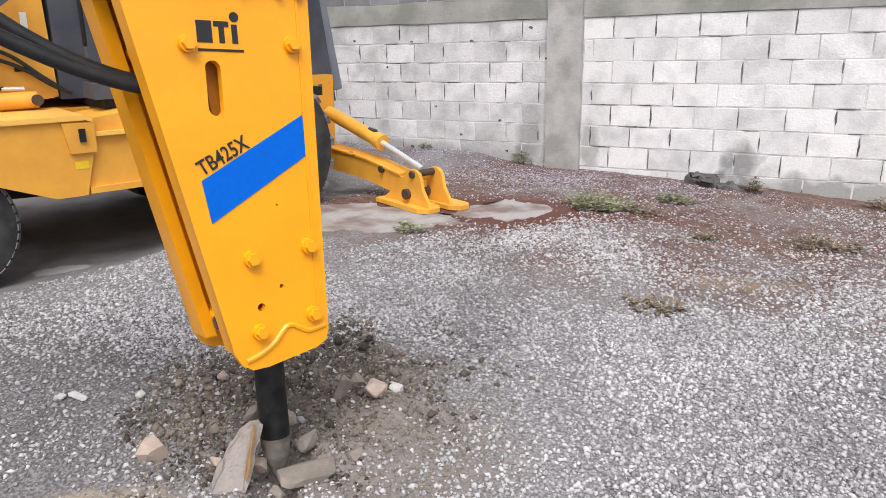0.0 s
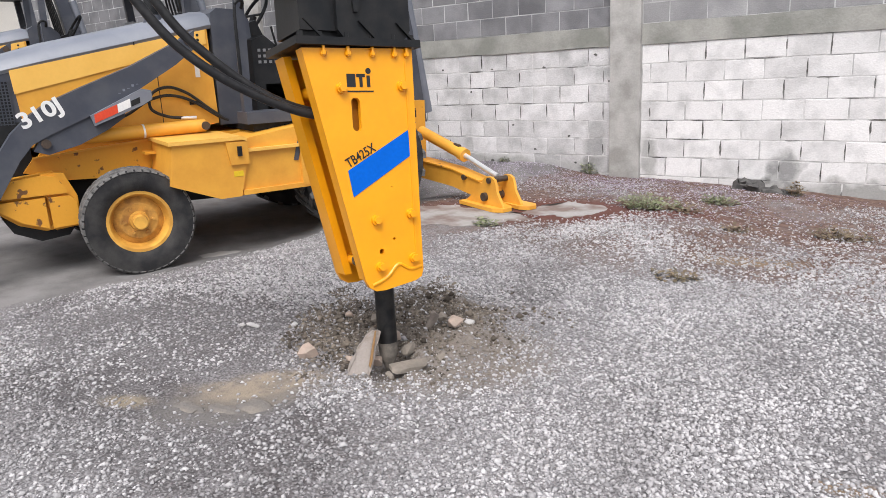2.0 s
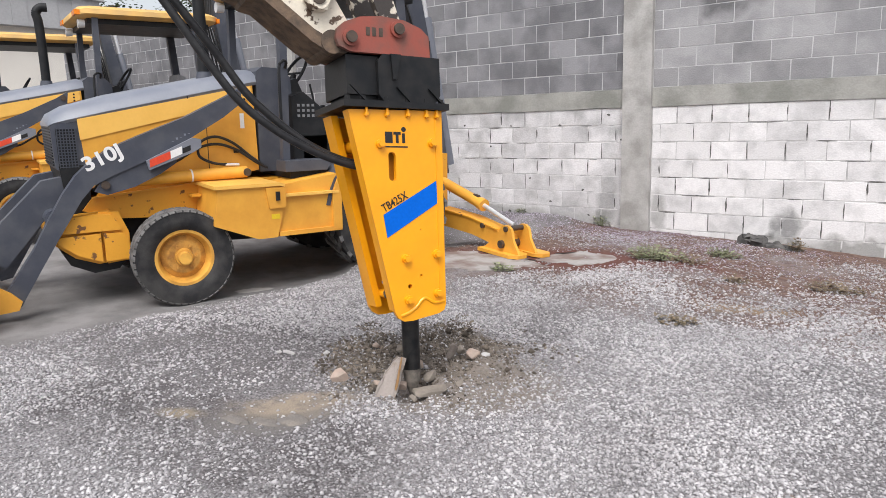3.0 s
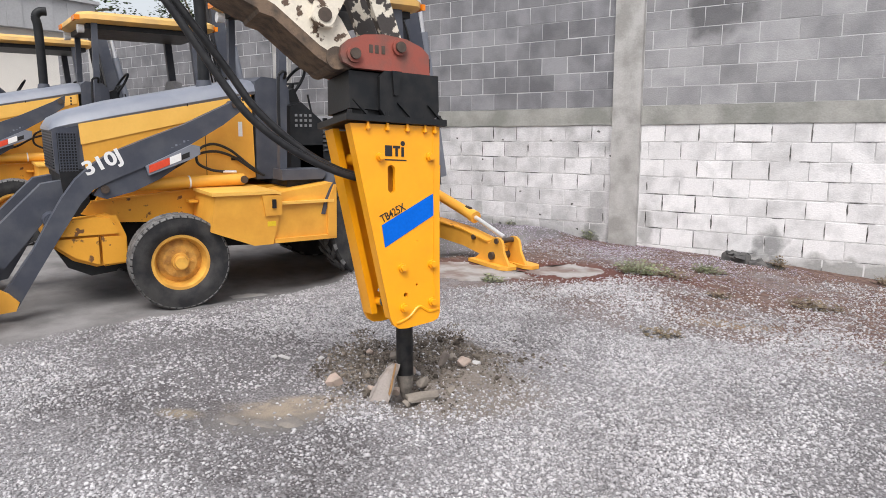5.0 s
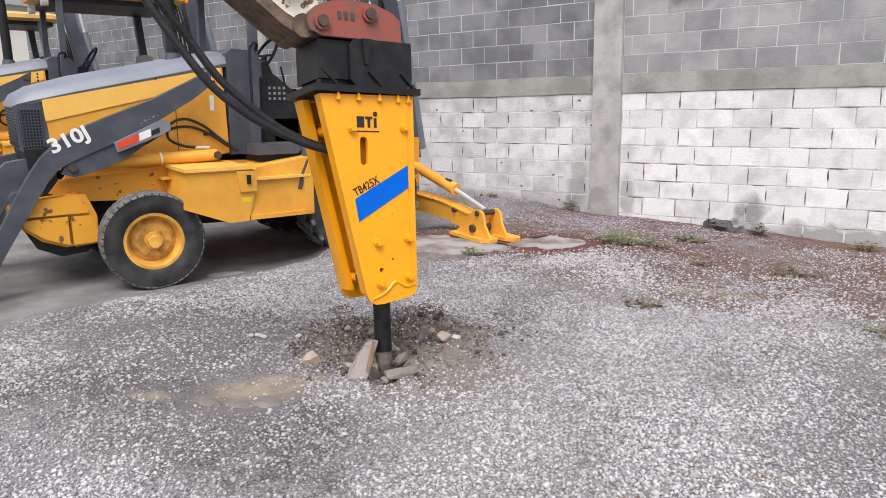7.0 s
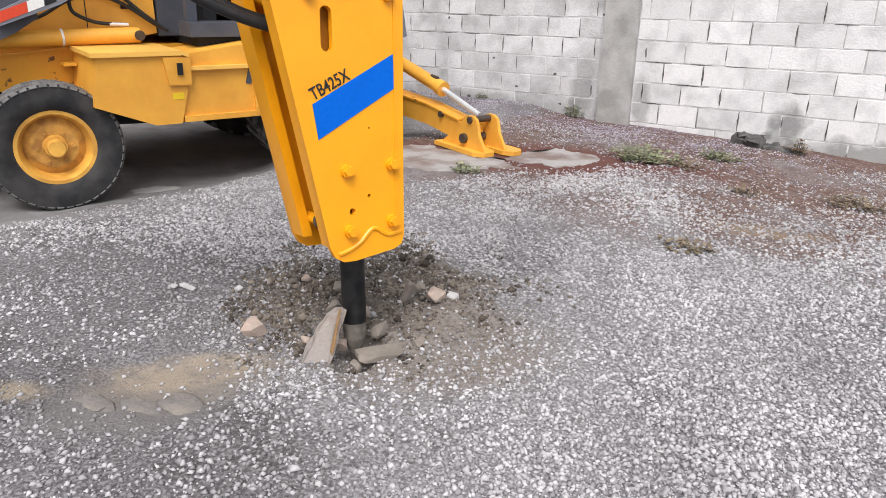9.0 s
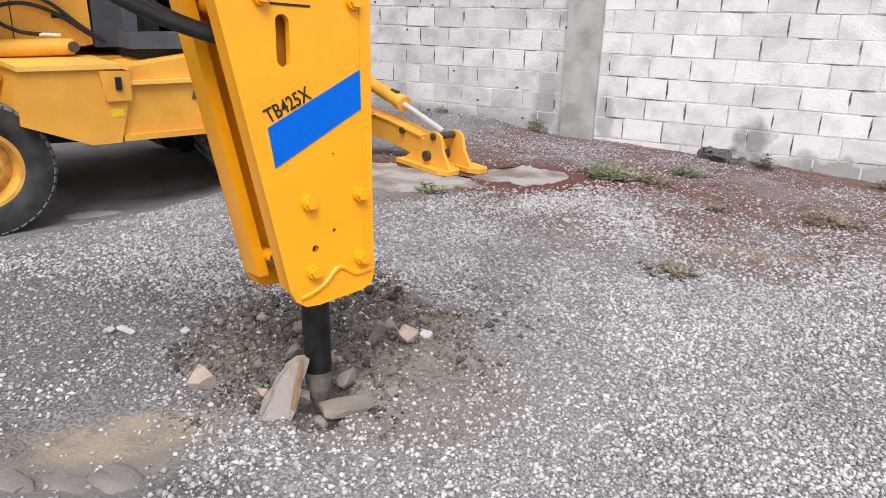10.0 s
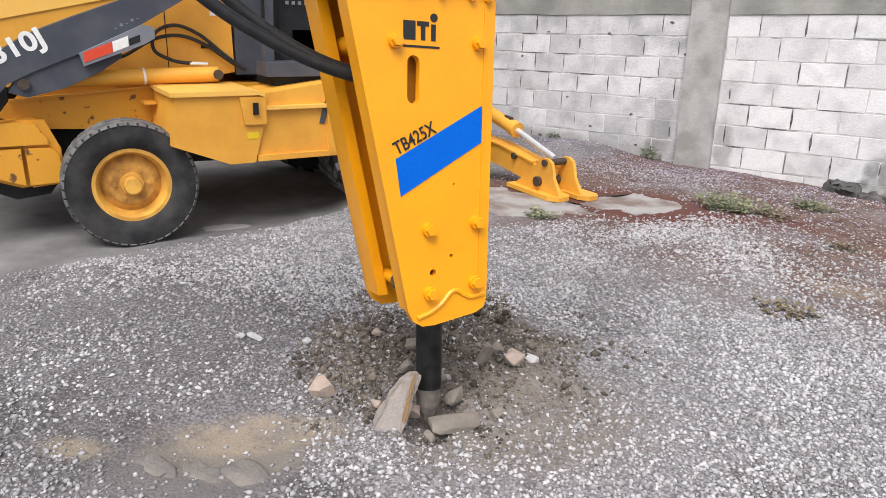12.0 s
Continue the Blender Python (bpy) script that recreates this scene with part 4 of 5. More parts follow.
        part("ram_clip", rod((s * 0.52, 0.20, 1.085), (s * 0.52, 0.215, 1.0855), 0.0585, None, 20), M_DECALW, cyl)
        part("tip_link", prism([(-0.72, 1.02), (-0.80, 1.13), (-0.98, 1.10), (-1.30, 0.78), (-1.42, 0.48), (-1.30, 0.40), (-0.98, 0.78)], s * 0.28, s * 0.40, "x"), M_SLATE, t, bevel=0.01)
        part("tip_ram", rod((s * 0.35, -0.95, 0.96), (s * 0.35, -0.28, 1.20), 0.048, None, 16), M_HOODGREY, t, "grey tipping ram")
    part("cross_tube", rod((-0.57, -0.93, 0.80), (0.57, -0.93, 0.80), 0.07, None, 20), M_SLATE, t)
    if detailed:
        ang = math.degrees(math.atan2(0.15, 0.39))
        writing("model_number", "310J", 0.16, 0.001, Matrix.Translation((0.6625, -0.665, 1.18)) @ pose(0, 0, 0, 23, 0, 0) @ pose(0, 0, 0, 90, 0, 90) @ Matrix.Diagonal((1.16, 1, 1, 1)), M_DECALW, t, "white model number", weight=0.005)
        for k in range(5):
            part("scribble", block(0.6612, 0.6625, 0.03 + 0.035 * k, 0.048 + 0.035 * k, 1.405 + 0.016 * k, 1.409 + 0.016 * k + 0.014 * (k % 2)), M_HOODGREY, t, "faint pale scribble")
    # bucket
    bk = part("bucket", prism([(-1.52, 0.55), (-1.47, 0.36), (-1.52, 0.14), (-1.64, 0.06), (-2.20, 0.05), (-2.20, 0.065), (-1.66, 0.08), (-1.55, 0.16), (-1.505, 0.36), (-1.55, 0.54)], -1.05, 1.05, "x"), M_RIMDARK, t, "worn rusty loader bucket")
    for s in (1, -1):
        part("bucket_cheek", prism([(-1.52, 0.55), (-1.47, 0.36), (-1.52, 0.14), (-1.64, 0.06), (-2.20, 0.05), (-1.90, 0.40)], s * 1.03, s * 1.055, "x"), M_RIMDARK, bk, "rusty bucket cheek")
        part("bucket_lug", prism([(-1.52, 0.08), (-1.26, 0.10), (-1.23, 0.17), (-1.30, 0.25), (-1.52, 0.40)], s * 0.67, s * 0.70, "x"), M_YELLOW, bk, "yellow bucket lug", bevel=0.006)
    # side steps: tool box, ledge and skirt
    for s in (1, -1):
        bx = part("tool_box", prism([(0.28, 1.00), (0.80, 1.00), (0.86, 0.99), (0.86, 0.76), (0.80, 0.53), (0.62, 0.53), (0.24, 0.68)], s * 0.46, s * 1.05, "x"), M_YELLOW, t, "yellow side tool box", bevel=0.014)
        part("box_lid", prism([(0.25, 1.00), (0.25, 1.03), (0.84, 1.03), (0.88, 1.015), (0.88, 0.985), (0.84, 1.0)], s * 0.44, s * 1.075, "x"), M_HOODYEL, bx, bevel=0.006)
        part("box_front", prism([(0.70, 0.99), (0.885, 0.985), (0.885, 0.80), (0.73, 0.80)], s * 1.05, s * 1.072, "x"), M_YELLOW, bx, bevel=0.008)
        part("latch", block(min(s * 1.072, s * 1.09), max(s * 1.072, s * 1.09), 0.79, 0.825, 0.87, 0.95), M_PLASTIC, bx, "black latch", bevel=0.005)
        part("box_sticker", block(min(s * 1.05, s * 1.053), max(s * 1.05, s * 1.053), 0.75, 0.83, 0.70, 0.745), M_DECALY, bx, "faded yellow sticker")
        for z in (0.66, 0.74, 0.90):
            part("hinge_rib", block(min(s * 0.46, s * 0.60), max(s * 0.46, s * 0.60), 0.18, 0.26, z, z + 0.02), M_YELLOWWORN, bx, bevel=0.006)
        sk = part("side_skirt", prism([(0.86, 1.00), (1.45, 1.08), (1.45, 0.55), (0.80, 0.53)], s * 0.60, s * 1.02, "x"), M_YELLOW, t, "yellow side skirt below the cab", bevel=0.01)
        part("skirt_ledge", prism([(0.88, 0.92), (0.88, 0.895), (1.42, 0.895), (1.42, 0.92)], s * 1.02, s * 1.06, "x"), M_HOODYEL, sk, bevel=0.008)
        part("skirt_gusset", prism([(1.36, 0.90), (1.43, 1.06), (1.45, 1.06), (1.45, 0.55), (1.36, 0.56)], s * 1.02, s * 1.055, "x"), M_YELLOW, sk, bevel=0.008)
        part("skirt_rail", block(min(s * 1.02, s * 1.05), max(s * 1.02, s * 1.05), 0.82, 1.45, 0.535, 0.575), M_YELLOW, sk, bevel=0.006)
    # cab floor, fenders and controls
    part("cab_floor", block(-0.80, 0.80, 1.05, 2.75, 1.03, 1.10), M_PLASTIC, t, "black cab floor", bevel=0.01)
    for s in (1, -1):
        arc = [(2.04 + 0.75 * math.cos(a), 0.65 + 0.75 * math.sin(a)) for a in [radians(d) for d in range(50, 171, 10)]]
        inn = [(2.04 + 0.71 * math.cos(a), 0.65 + 0.71 * math.sin(a)) for a in [radians(d) for d in range(170, 49, -10)]]
        part("fender", prism(arc + inn, s * 0.58, s * 1.03, "x"), M_SLATE, t, "slate grey rear fender", bevel=0.008)
        part("cab_step", prism([(0.98, 1.10), (1.40, 1.10), (1.44, 1.16), (1.40, 1.20), (0.98, 1.20)], s * 0.62, s * 0.86, "x"), M_SLATE, t, "slate cab step", bevel=0.01)
    ds = part("dashboard", prism([(1.26, 1.10), (1.26, 1.95), (1.34, 1.98), (1.42, 1.80), (1.40, 1.10)], -0.34, 0.34, "x"), M_PLASTIC, t, "black dashboard", bevel=0.02)
    col = part("steering_column", rod((0.0, 1.36, 1.78), (0.0, 1.46, 2.03), 0.035, 0.03, 12), M_PLASTIC, t)
    sw = [(0.22 * math.cos(a), 1.46 + 0.22 * math.sin(a) * 0.5, 2.04 + 0.22 * math.sin(a) * 0.8) for a in [2 * math.pi * i / 16 for i in range(17)]]
    part("steering_wheel", tube(sw, 0.016, 8, 3), M_PLASTIC, t, "black steering wheel")
    bm = rod((-0.21, 1.46, 2.04), (0.21, 1.46, 2.04), 0.012, None, 8)
    rod((0.0, 1.36, 1.88), (0.0, 1.46, 2.04), 0.012, None, 8, bm)
    part("wheel_spokes", bm, M_PLASTIC, t)
    cs = part("side_console", prism([(1.18, 1.10), (1.18, 1.80), (1.30, 1.84), (1.52, 1.66), (1.54, 1.10)], 0.30, 0.60, "x"), M_PLASTIC, t, "black switch console", bevel=0.02)
    for i in range(4):
        for j in range(3):
            part("switch", block(0.60, 0.606, 1.23 + 0.05 * i, 1.255 + 0.05 * i, 1.60 + 0.05 * j, 1.625 + 0.05 * j), M_GREYSEAT, cs)
    seat = part("seat_base", block(-0.26, 0.26, 1.62, 2.08, 1.22, 1.50), M_PLASTIC, t, bevel=0.03)
    part("cushion", block(-0.27, 0.27, 1.58, 2.10, 1.50, 1.62), M_GREYSEAT, seat, "grey vinyl cushion", bevel=0.04)
    part("backrest", prism([(2.02, 1.62), (2.14, 1.60), (2.26, 2.10), (2.16, 2.14)], -0.26, 0.26, "x"), M_GREYSEAT, seat, "grey vinyl backrest", bevel=0.03)
    for s in (1, -1):
        part("armrest", tube([(s * 0.46, 1.42, 1.63), (s * 0.46, 1.60, 1.66), (s * 0.46, 2.0, 1.66)], 0.055, 12, 4), M_GREYSEAT, seat, "grey armrest")
        part("lever", rod((s * 0.42, 1.52, 1.60), (s * 0.44, 1.44, 1.92), 0.010, None, 8), M_PLASTIC, t)
    part("cab_tub", block(-0.55, 0.60, 1.28, 1.98, 1.10, 1.42), M_PLASTIC, t, "black cab tub", bevel=0.03)
    for i in range(5):
        part("bellows_fold", rod((0.46, 1.62, 1.36 + 0.045 * i), (0.46, 1.62, 1.392 + 0.045 * i), 0.17, 0.15, 16), M_PLASTIC, t)
    # canopy
    for s in (1, -1):
        part("front_post", prism([(1.00, 1.12), (1.07, 1.12), (1.10, 2.80), (1.03, 2.80)], s * 0.68, s * 0.76, "x"), M_SLATE, t, "slate grey canopy post", bevel=0.012)
        part("rear_post", prism([(2.40, 1.10), (2.50, 1.10), (2.36, 2.80), (2.26, 2.80)], s * 0.66, s * 0.76, "x"), M_SLATE, t, "slate grey canopy post", bevel=0.012)
        hr = [(s * 0.80, 0.98, 1.45), (s * 0.84, 0.97, 1.50), (s * 0.84, 0.97, 2.0), (s * 0.84, 1.00, 2.10), (s * 0.80, 1.06, 2.10), (s * 0.76, 1.06, 2.05)]
        part("grab_rail", tube(hr, 0.014, 8, 4), M_PLASTIC, t, "black grab rail")
        lt = part("turn_signal", block(min(s * 0.52, s * 0.76), max(s * 0.52, s * 0.76), 0.835, 0.90, 2.825, 2.885), M_AMBER, t, "amber turn signal", bevel=0.02)
        part("work_lamp", rod((s * 0.62, 0.88, 2.73), (s * 0.62, 0.96, 2.73), 0.055, 0.05, 16), M_GLASSY, t, "round work lamp")
        part("rear_signal", block(min(s * 0.56, s * 0.76), max(s * 0.56, s * 0.76), 2.61, 2.65, 2.82, 2.88), M_AMBER, t, "orange rear lamp", bevel=0.01)
    roof_r = []
    bm = bmesh.new()
    for z, gx, gy in ((2.80, 0.78, 0.0), (2.84, 0.83, 0.05), (2.90, 0.82, 0.05), (2.94, 0.74, 0.0), (2.955, 0.55, -0.2)):
        x, y0, y1, c = gx, 0.90 - gy, 2.58 + gy, 0.12
        pts = [(x - c, y0), (x, y0 + c), (x, y1 - c), (x - c, y1), (-x + c, y1), (-x, y1 - c), (-x, y0 + c), (-x + c, y0)]
        roof_r.append([bm.verts.new((px, py, z - 0.05 * max(0, (1.0 - py)) * (py < 1.0))) for px, py in pts])
    for a, c in zip(roof_r, roof_r[1:]):
        for i in range(8):
            bm.faces.new((a[i], a[(i + 1) % 8], c[(i + 1) % 8], c[i]))
    bm.faces.new(roof_r[-1])
    bm.faces.new(roof_r[0][::-1])
    rf = part("canopy_roof", bm, M_ROOF, t, "yellow rounded canopy roof", sharp=50)
    part("roof_lining", block(-0.70, 0.70, 0.98, 2.50, 2.73, 2.795), M_PLASTIC, rf, "black roof lining", bevel=0.02)
    # backhoe at the rear, folded upright
    part("swing_post", block(-0.22, 0.22, 2.9, 3.25, 0.45, 1.15), M_YELLOWWORN, t, "yellow swing post", bevel=0.03)
    part("rear_frame", block(-0.36, 0.36, 2.86, 3.02, 0.40, 0.72), M_YELLOW, t, "yellow backhoe frame", bevel=0.02)
    part("boom", prism([(3.05, 0.95), (3.35, 0.90), (3.20, 1.9), (2.98, 2.9), (2.90, 3.45), (2.74, 3.40), (2.80, 2.85), (2.95, 1.9)], -0.11, 0.11, "x"), M_SLATE, t, "slate grey folded boom", bevel=0.02)
    part("boom_ram", rod((0.0, 3.42, 1.0), (0.0, 3.10, 2.7), 0.07, None, 18), M_HOODGREY, t, "grey boom ram")
    part("boom_rod", rod((0.0, 3.10, 2.7), (0.0, 3.00, 3.3), 0.04, None, 14), M_CHROME, t)
    for i in range(5):
        x = -0.16 + 0.08 * i
        pts = [(x, 3.0, 1.0), (x * 1.3, 2.92, 1.6), (x * 1.6, 2.78, 2.3 + 0.05 * i), (x * 1.2, 2.70, 2.9), (x, 2.72, 3.35)]
        part("boom_hose", tube(pts, 0.014, 8, 5), M_HOSE, t, "black hydraulic hose")
    # stabilisers
    for s in (1, -1):
        yy = 3.10
        arm = part("stabiliser_arm", prism([(s * 0.34, 0.34), (s * 0.36, 0.52), (s * 1.00, 0.485), (s * 1.45, 0.415), (s * 1.62, 0.38), (s * 1.62, 0.24), (s * 1.42, 0.255), (s * 1.00, 0.315)], yy - 0.07, yy + 0.07, "y"), M_YELLOW, t, "yellow stabiliser arm", bevel=0.012)
        part("arm_cap", prism([(s * 0.36, 0.525), (s * 1.00, 0.49), (s * 1.45, 0.42), (s * 1.45, 0.435), (s * 1.00, 0.505), (s * 0.36, 0.54)], yy - 0.085, yy + 0.085, "y"), M_YELLOWWORN, arm)
        part("arm_bolt", rod((s * 1.22, yy - 0.10, 0.44), (s * 1.22, yy + 0.10, 0.44), 0.028, None, 12), M_PIN, arm)
        rm = part("stabiliser_ram", rod((s * 0.36, yy, 0.83), (s * 1.12, yy, 0.645), 0.058, None, 20), M_YELLOW, t, "yellow stabiliser ram")
        part("ram_collar", rod((s * 1.07, yy, 0.657), (s * 1.14, yy, 0.64), 0.068, None, 20), M_YELLOW, rm)
        part("bright_rod", rod((s * 1.12, yy, 0.645), (s * 1.64, yy, 0.49), 0.025, None, 14), M_CHROME, rm, "bright chrome rod")
        part("ram_fitting", rod((s * 0.96, yy, 0.735), (s * 1.05, yy, 0.725), 0.02, None, 8), M_PIN, rm)
        for dy in (-0.12, 0.09):
            part("pad_ear", prism([(s * (q[0] + (0.02 if dy > 0 else 0.0)), q[1]) for q in ((1.30, 0.215), (1.32, 0.245), (1.47, 0.35), (1.545, 0.43), (1.58, 0.475), (1.63, 0.50), (1.69, 0.50), (1.735, 0.475), (1.755, 0.43), (1.77, 0.36), (1.85, 0.245), (1.86, 0.215))], yy + dy, yy + dy + 0.03, "y"), M_YELLOW, arm, "yellow pad bracket", bevel=0.006)
        part("rod_pin", rod((s * 1.665, yy - 0.14, 0.465), (s * 1.665, yy + 0.14, 0.465), 0.028, None, 14), M_PIN, arm)
        part("pad_pin", rod((s * 1.60, yy - 0.15, 0.30), (s * 1.60, yy + 0.15, 0.30), 0.042, None, 16), M_PIN, arm, "rusty pad pin")
        for y0, y1, x0, x1 in ((-0.20, 0.02, 1.26, 1.88), (0.06, 0.26, 1.36, 1.96)):
            part("pad", prism([(s * x0, yy + y0 + 0.02), (s * (x1 - 0.08), yy + y0), (s * x1, yy + y0 + 0.06), (s * x1, yy + y1 - 0.05), (s * (x1 - 0.06), yy + y1), (s * x0, yy + y1)], 0.19, 0.225, "z"), M_YELLOW, arm, "yellow ground pad", bevel=0.010)
            part("pad_sole", prism([(s * (x0 + 0.01), yy + y0 + 0.03), (s * (x1 - 0.02), yy + y0 + 0.02), (s * (x1 - 0.02), yy + y1 - 0.02), (s * (x0 + 0.01), yy + y1 - 0.01)], 0.168, 0.19, "z"), M_PIN, arm, "rusty pad sole")
        part("pad_bridge", block(min(s * 1.48, s * 1.72), max(s * 1.48, s * 1.72), yy - 0.14, yy + 0.24, 0.193, 0.218), M_YELLOW, arm, bevel=0.006)
    # hoses on the engine side
    for pts in ([(0.47, -0.05, 1.19), (0.47, 0.10, 1.22), (0.46, 0.30, 1.33), (0.46, 0.48, 1.36), (0.46, 0.66, 1.30), (0.47, 0.85, 1.17), (0.47, 0.95, 1.12)],
                [(0.50, 0.55, 1.17), (0.50, 0.42, 1.19), (0.49, 0.30, 1.26), (0.48, 0.32, 1.38), (0.47, 0.46, 1.43), (0.47, 0.62, 1.37), (0.47, 0.78, 1.24), (0.48, 0.92, 1.13)]):
        part("engine_hose", tube(pts, 0.013, 8, 6), M_HOSE, t, "thin black hose")
    part("hose_fitting", rod((0.50, 0.53, 1.17), (0.50, 0.66, 1.165), 0.014, None, 8), M_CHROME, t)
    part("panel_sticker", block(0.421, 0.424, 0.72, 0.76, 1.50, 1.64), M_DECALW, side, "white sticker")
    part("panel_sticker", block(0.421, 0.424, 0.64, 0.74, 1.27, 1.30), M_PLASTIC, side, "dark sticker")
    part("panel_seam", block(0.420, 0.4225, 0.40, 0.406, 1.05, 1.70), M_PLASTIC, side)
    for z in (1.77, 1.81, 1.85):
        part("vent_hole", rod((0.428, 0.77, z), (0.433, 0.77, z), 0.012, None, 10), M_PLASTIC, side)
    return t


T1 = pose(-5.20, 2.085, -0.10, 0, 0, -16) @ Matrix.Scale(1.022, 4)
machine = backhoe_loader(T1, "yellow and slate grey backhoe loader parked on its stabilisers")
for dx, dy in ((-4.05, -0.98), (-8.1, -1.96)):
    other = copy_thing(machine, T1 @ pose(dx, dy, 0))
    other["label"] = "yellow backhoe loader parked in the row behind another"

# ---------- loose things on the yard ----------
def shard(sx, sy, sz, seed, cuts=5, rough=0.22, taper=0.75):
    """A broken slab of stone or wood with uneven faces, standing on its foot at z = 0."""
    bm = block(-sx / 2, sx / 2, -sy / 2, sy / 2, 0, sz)
    bmesh.ops.subdivide_edges(bm, edges=bm.edges[:], cuts=cuts, use_grid_fill=True)
    k = min(sx, sy, sz)
    for v in bm.verts:
        h = v.co.z / sz
        f = 1 + (taper - 1) * h
        v.co.x *= f
        p = Vector((v.co.x / sx * 3 + seed, v.co.y / sy * 3, v.co.z / sz * 3 + seed * 2))
        v.co += Vector((noise.noise(p), noise.noise(p + Vector((9, 0, 0))), noise.noise(p + Vector((0, 9, 0))))) * k * rough * 2
    return bm


def hull_rock(sx, sy, sz, seed, n=22, taper=1.0):
    """An angular broken stone: the hull of random points in a box, standing at z = 0."""
    rnd = random.Random(seed)
    bm = bmesh.new()
    for i in range(n):
        p = Vector([rnd.uniform(-1, 1) for k in range(3)])
        p /= max(abs(c) for c in p) ** 0.7
        f = 1 + (taper - 1) * (p.z + 1) / 2
        bm.verts.new((p.x * f * sx / 2 + 0.1 * sx * (f - 1), p.y * f * sy / 2, (p.z + 1) * sz / 2))
    out = bmesh.ops.convex_hull(bm, input=bm.verts)
    bmesh.ops.delete(bm, geom=[v for v in bm.verts if not v.link_faces], context="VERTS")
    sel = bm.edges[:]
    bmesh.ops.bevel(bm, geom=sel, offset=min(sx, sy, sz) * 0.06, segments=1, affect="EDGES", clamp_overlap=True)
    return bm


def broken_plate(poly, thick, seed, rough):
    """A broken plate of stone: an uneven outline with thickness, its faces split and pushed in and out."""
    bm = prism(poly, -thick / 2, thick / 2, "y")
    bmesh.ops.triangulate(bm, faces=bm.faces[:])
    bmesh.ops.subdivide_edges(bm, edges=bm.edges[:], cuts=3, use_grid_fill=True)
    for v in bm.verts:
        q = v.co * 18 + Vector((seed, seed * 2, 0))
        v.co += Vector((noise.noise(q), noise.noise(q + Vector((9, 0, 0))), noise.noise(q + Vector((0, 9, 0))))) * rough
        q = v.co * 60
        v.co.y += noise.noise(q) * rough * 0.5
    return bm


lean = part("broken_slab", broken_plate([(-0.08, 0.0), (0.03, -0.03), (0.05, 0.07), (0.055, 0.15), (0.07, 0.21), (0.068, 0.262), (0.035, 0.255), (0.0, 0.22), (-0.03, 0.17), (-0.05, 0.11), (-0.07, 0.05)], 0.07, 3, 0.012), M_SLABSTONE, None, sharp=28)
lean.matrix_world = pose(-1.315, 1.325, -0.035, -12, 8, 43)
tagged(lean, "pale broken stone slab leaning on the chisel", "stone")
flat = part("concrete_slab_piece", hull_rock(0.21, 0.13, 0.038, 8, 26), M_MUD, None, sharp=20)
flat.matrix_world = pose(-1.15, 1.505, 0.0, 4, -7, 42)
tagged(flat, "muddy flat broken slab beside the chisel", "stone")
splint = part("orange_splinter", hull_rock(0.018, 0.02, 0.20, 5, 14, 0.5), mat("orange_splinter", (0.33, 0.19, 0.08), (0.20, 0.12, 0.06), 0.8, scale=20, fine=120, bump=0.4), None, sharp=30)
splint.matrix_world = pose(-1.258, 1.335, 0.04, -12, 12, 43)
tagged(splint, "orange-brown splinter on the broken slab's edge", "splinter")
for (x, y, z), r, sd, label, mm in (((-1.70, 1.29, 0.03), (0.055, 0.04, 0.055), 2, "pale pink broken stone on the gravel", M_PINKSTONE),
                                    ((-1.24, 2.02, 0.07), (0.042, 0.036, 0.034), 11, "pale stone lying on the dug soil", M_PINKSTONE),
                                    ((-1.33, 2.03, 0.08), (0.03, 0.028, 0.022), 12, "small brown stone lying on the dug soil", M_MUD),
                                    ((-1.19, 2.10, 0.05), (0.028, 0.022, 0.02), 13, "small white stone lying on the dug soil", M_PALESTONE),
                                    ((-2.33, 1.42, 0.005), (0.055, 0.02, 0.008), 42, "flat white stone chip on the gravel", M_PALESTONE),
                                    ((-2.375, 1.375, 0.006), (0.022, 0.018, 0.009), 43, "flat white stone chip on the gravel", M_PALESTONE),
                                    ((-2.10, 1.55, 0.015), (0.025, 0.02, 0.016), 15, "small white stone on the gravel", M_PALESTONE),
                                    ((-1.88, 1.80, 0.05), (0.03, 0.025, 0.02), 16, "small pale stone on the dug soil", M_PINKSTONE)):
    ob = part("stone", hull_rock(2.1 * r[0], 2.1 * r[1], 1.8 * r[2], sd, 18), mm, None, sharp=20)
    ob.location = (x, y, z - r[2])
    tagged(ob, label, "stone", "loose stones")
stick = part("wood_stub", hull_rock(0.055, 0.035, 0.18, 21, 18), M_WOOD, None, sharp=20)
stick.matrix_world = pose(-1.36, 1.90, 0.0, 10, 24, 30)
tagged(stick, "weathered grey wood stub stuck in the soil", "wood stub")
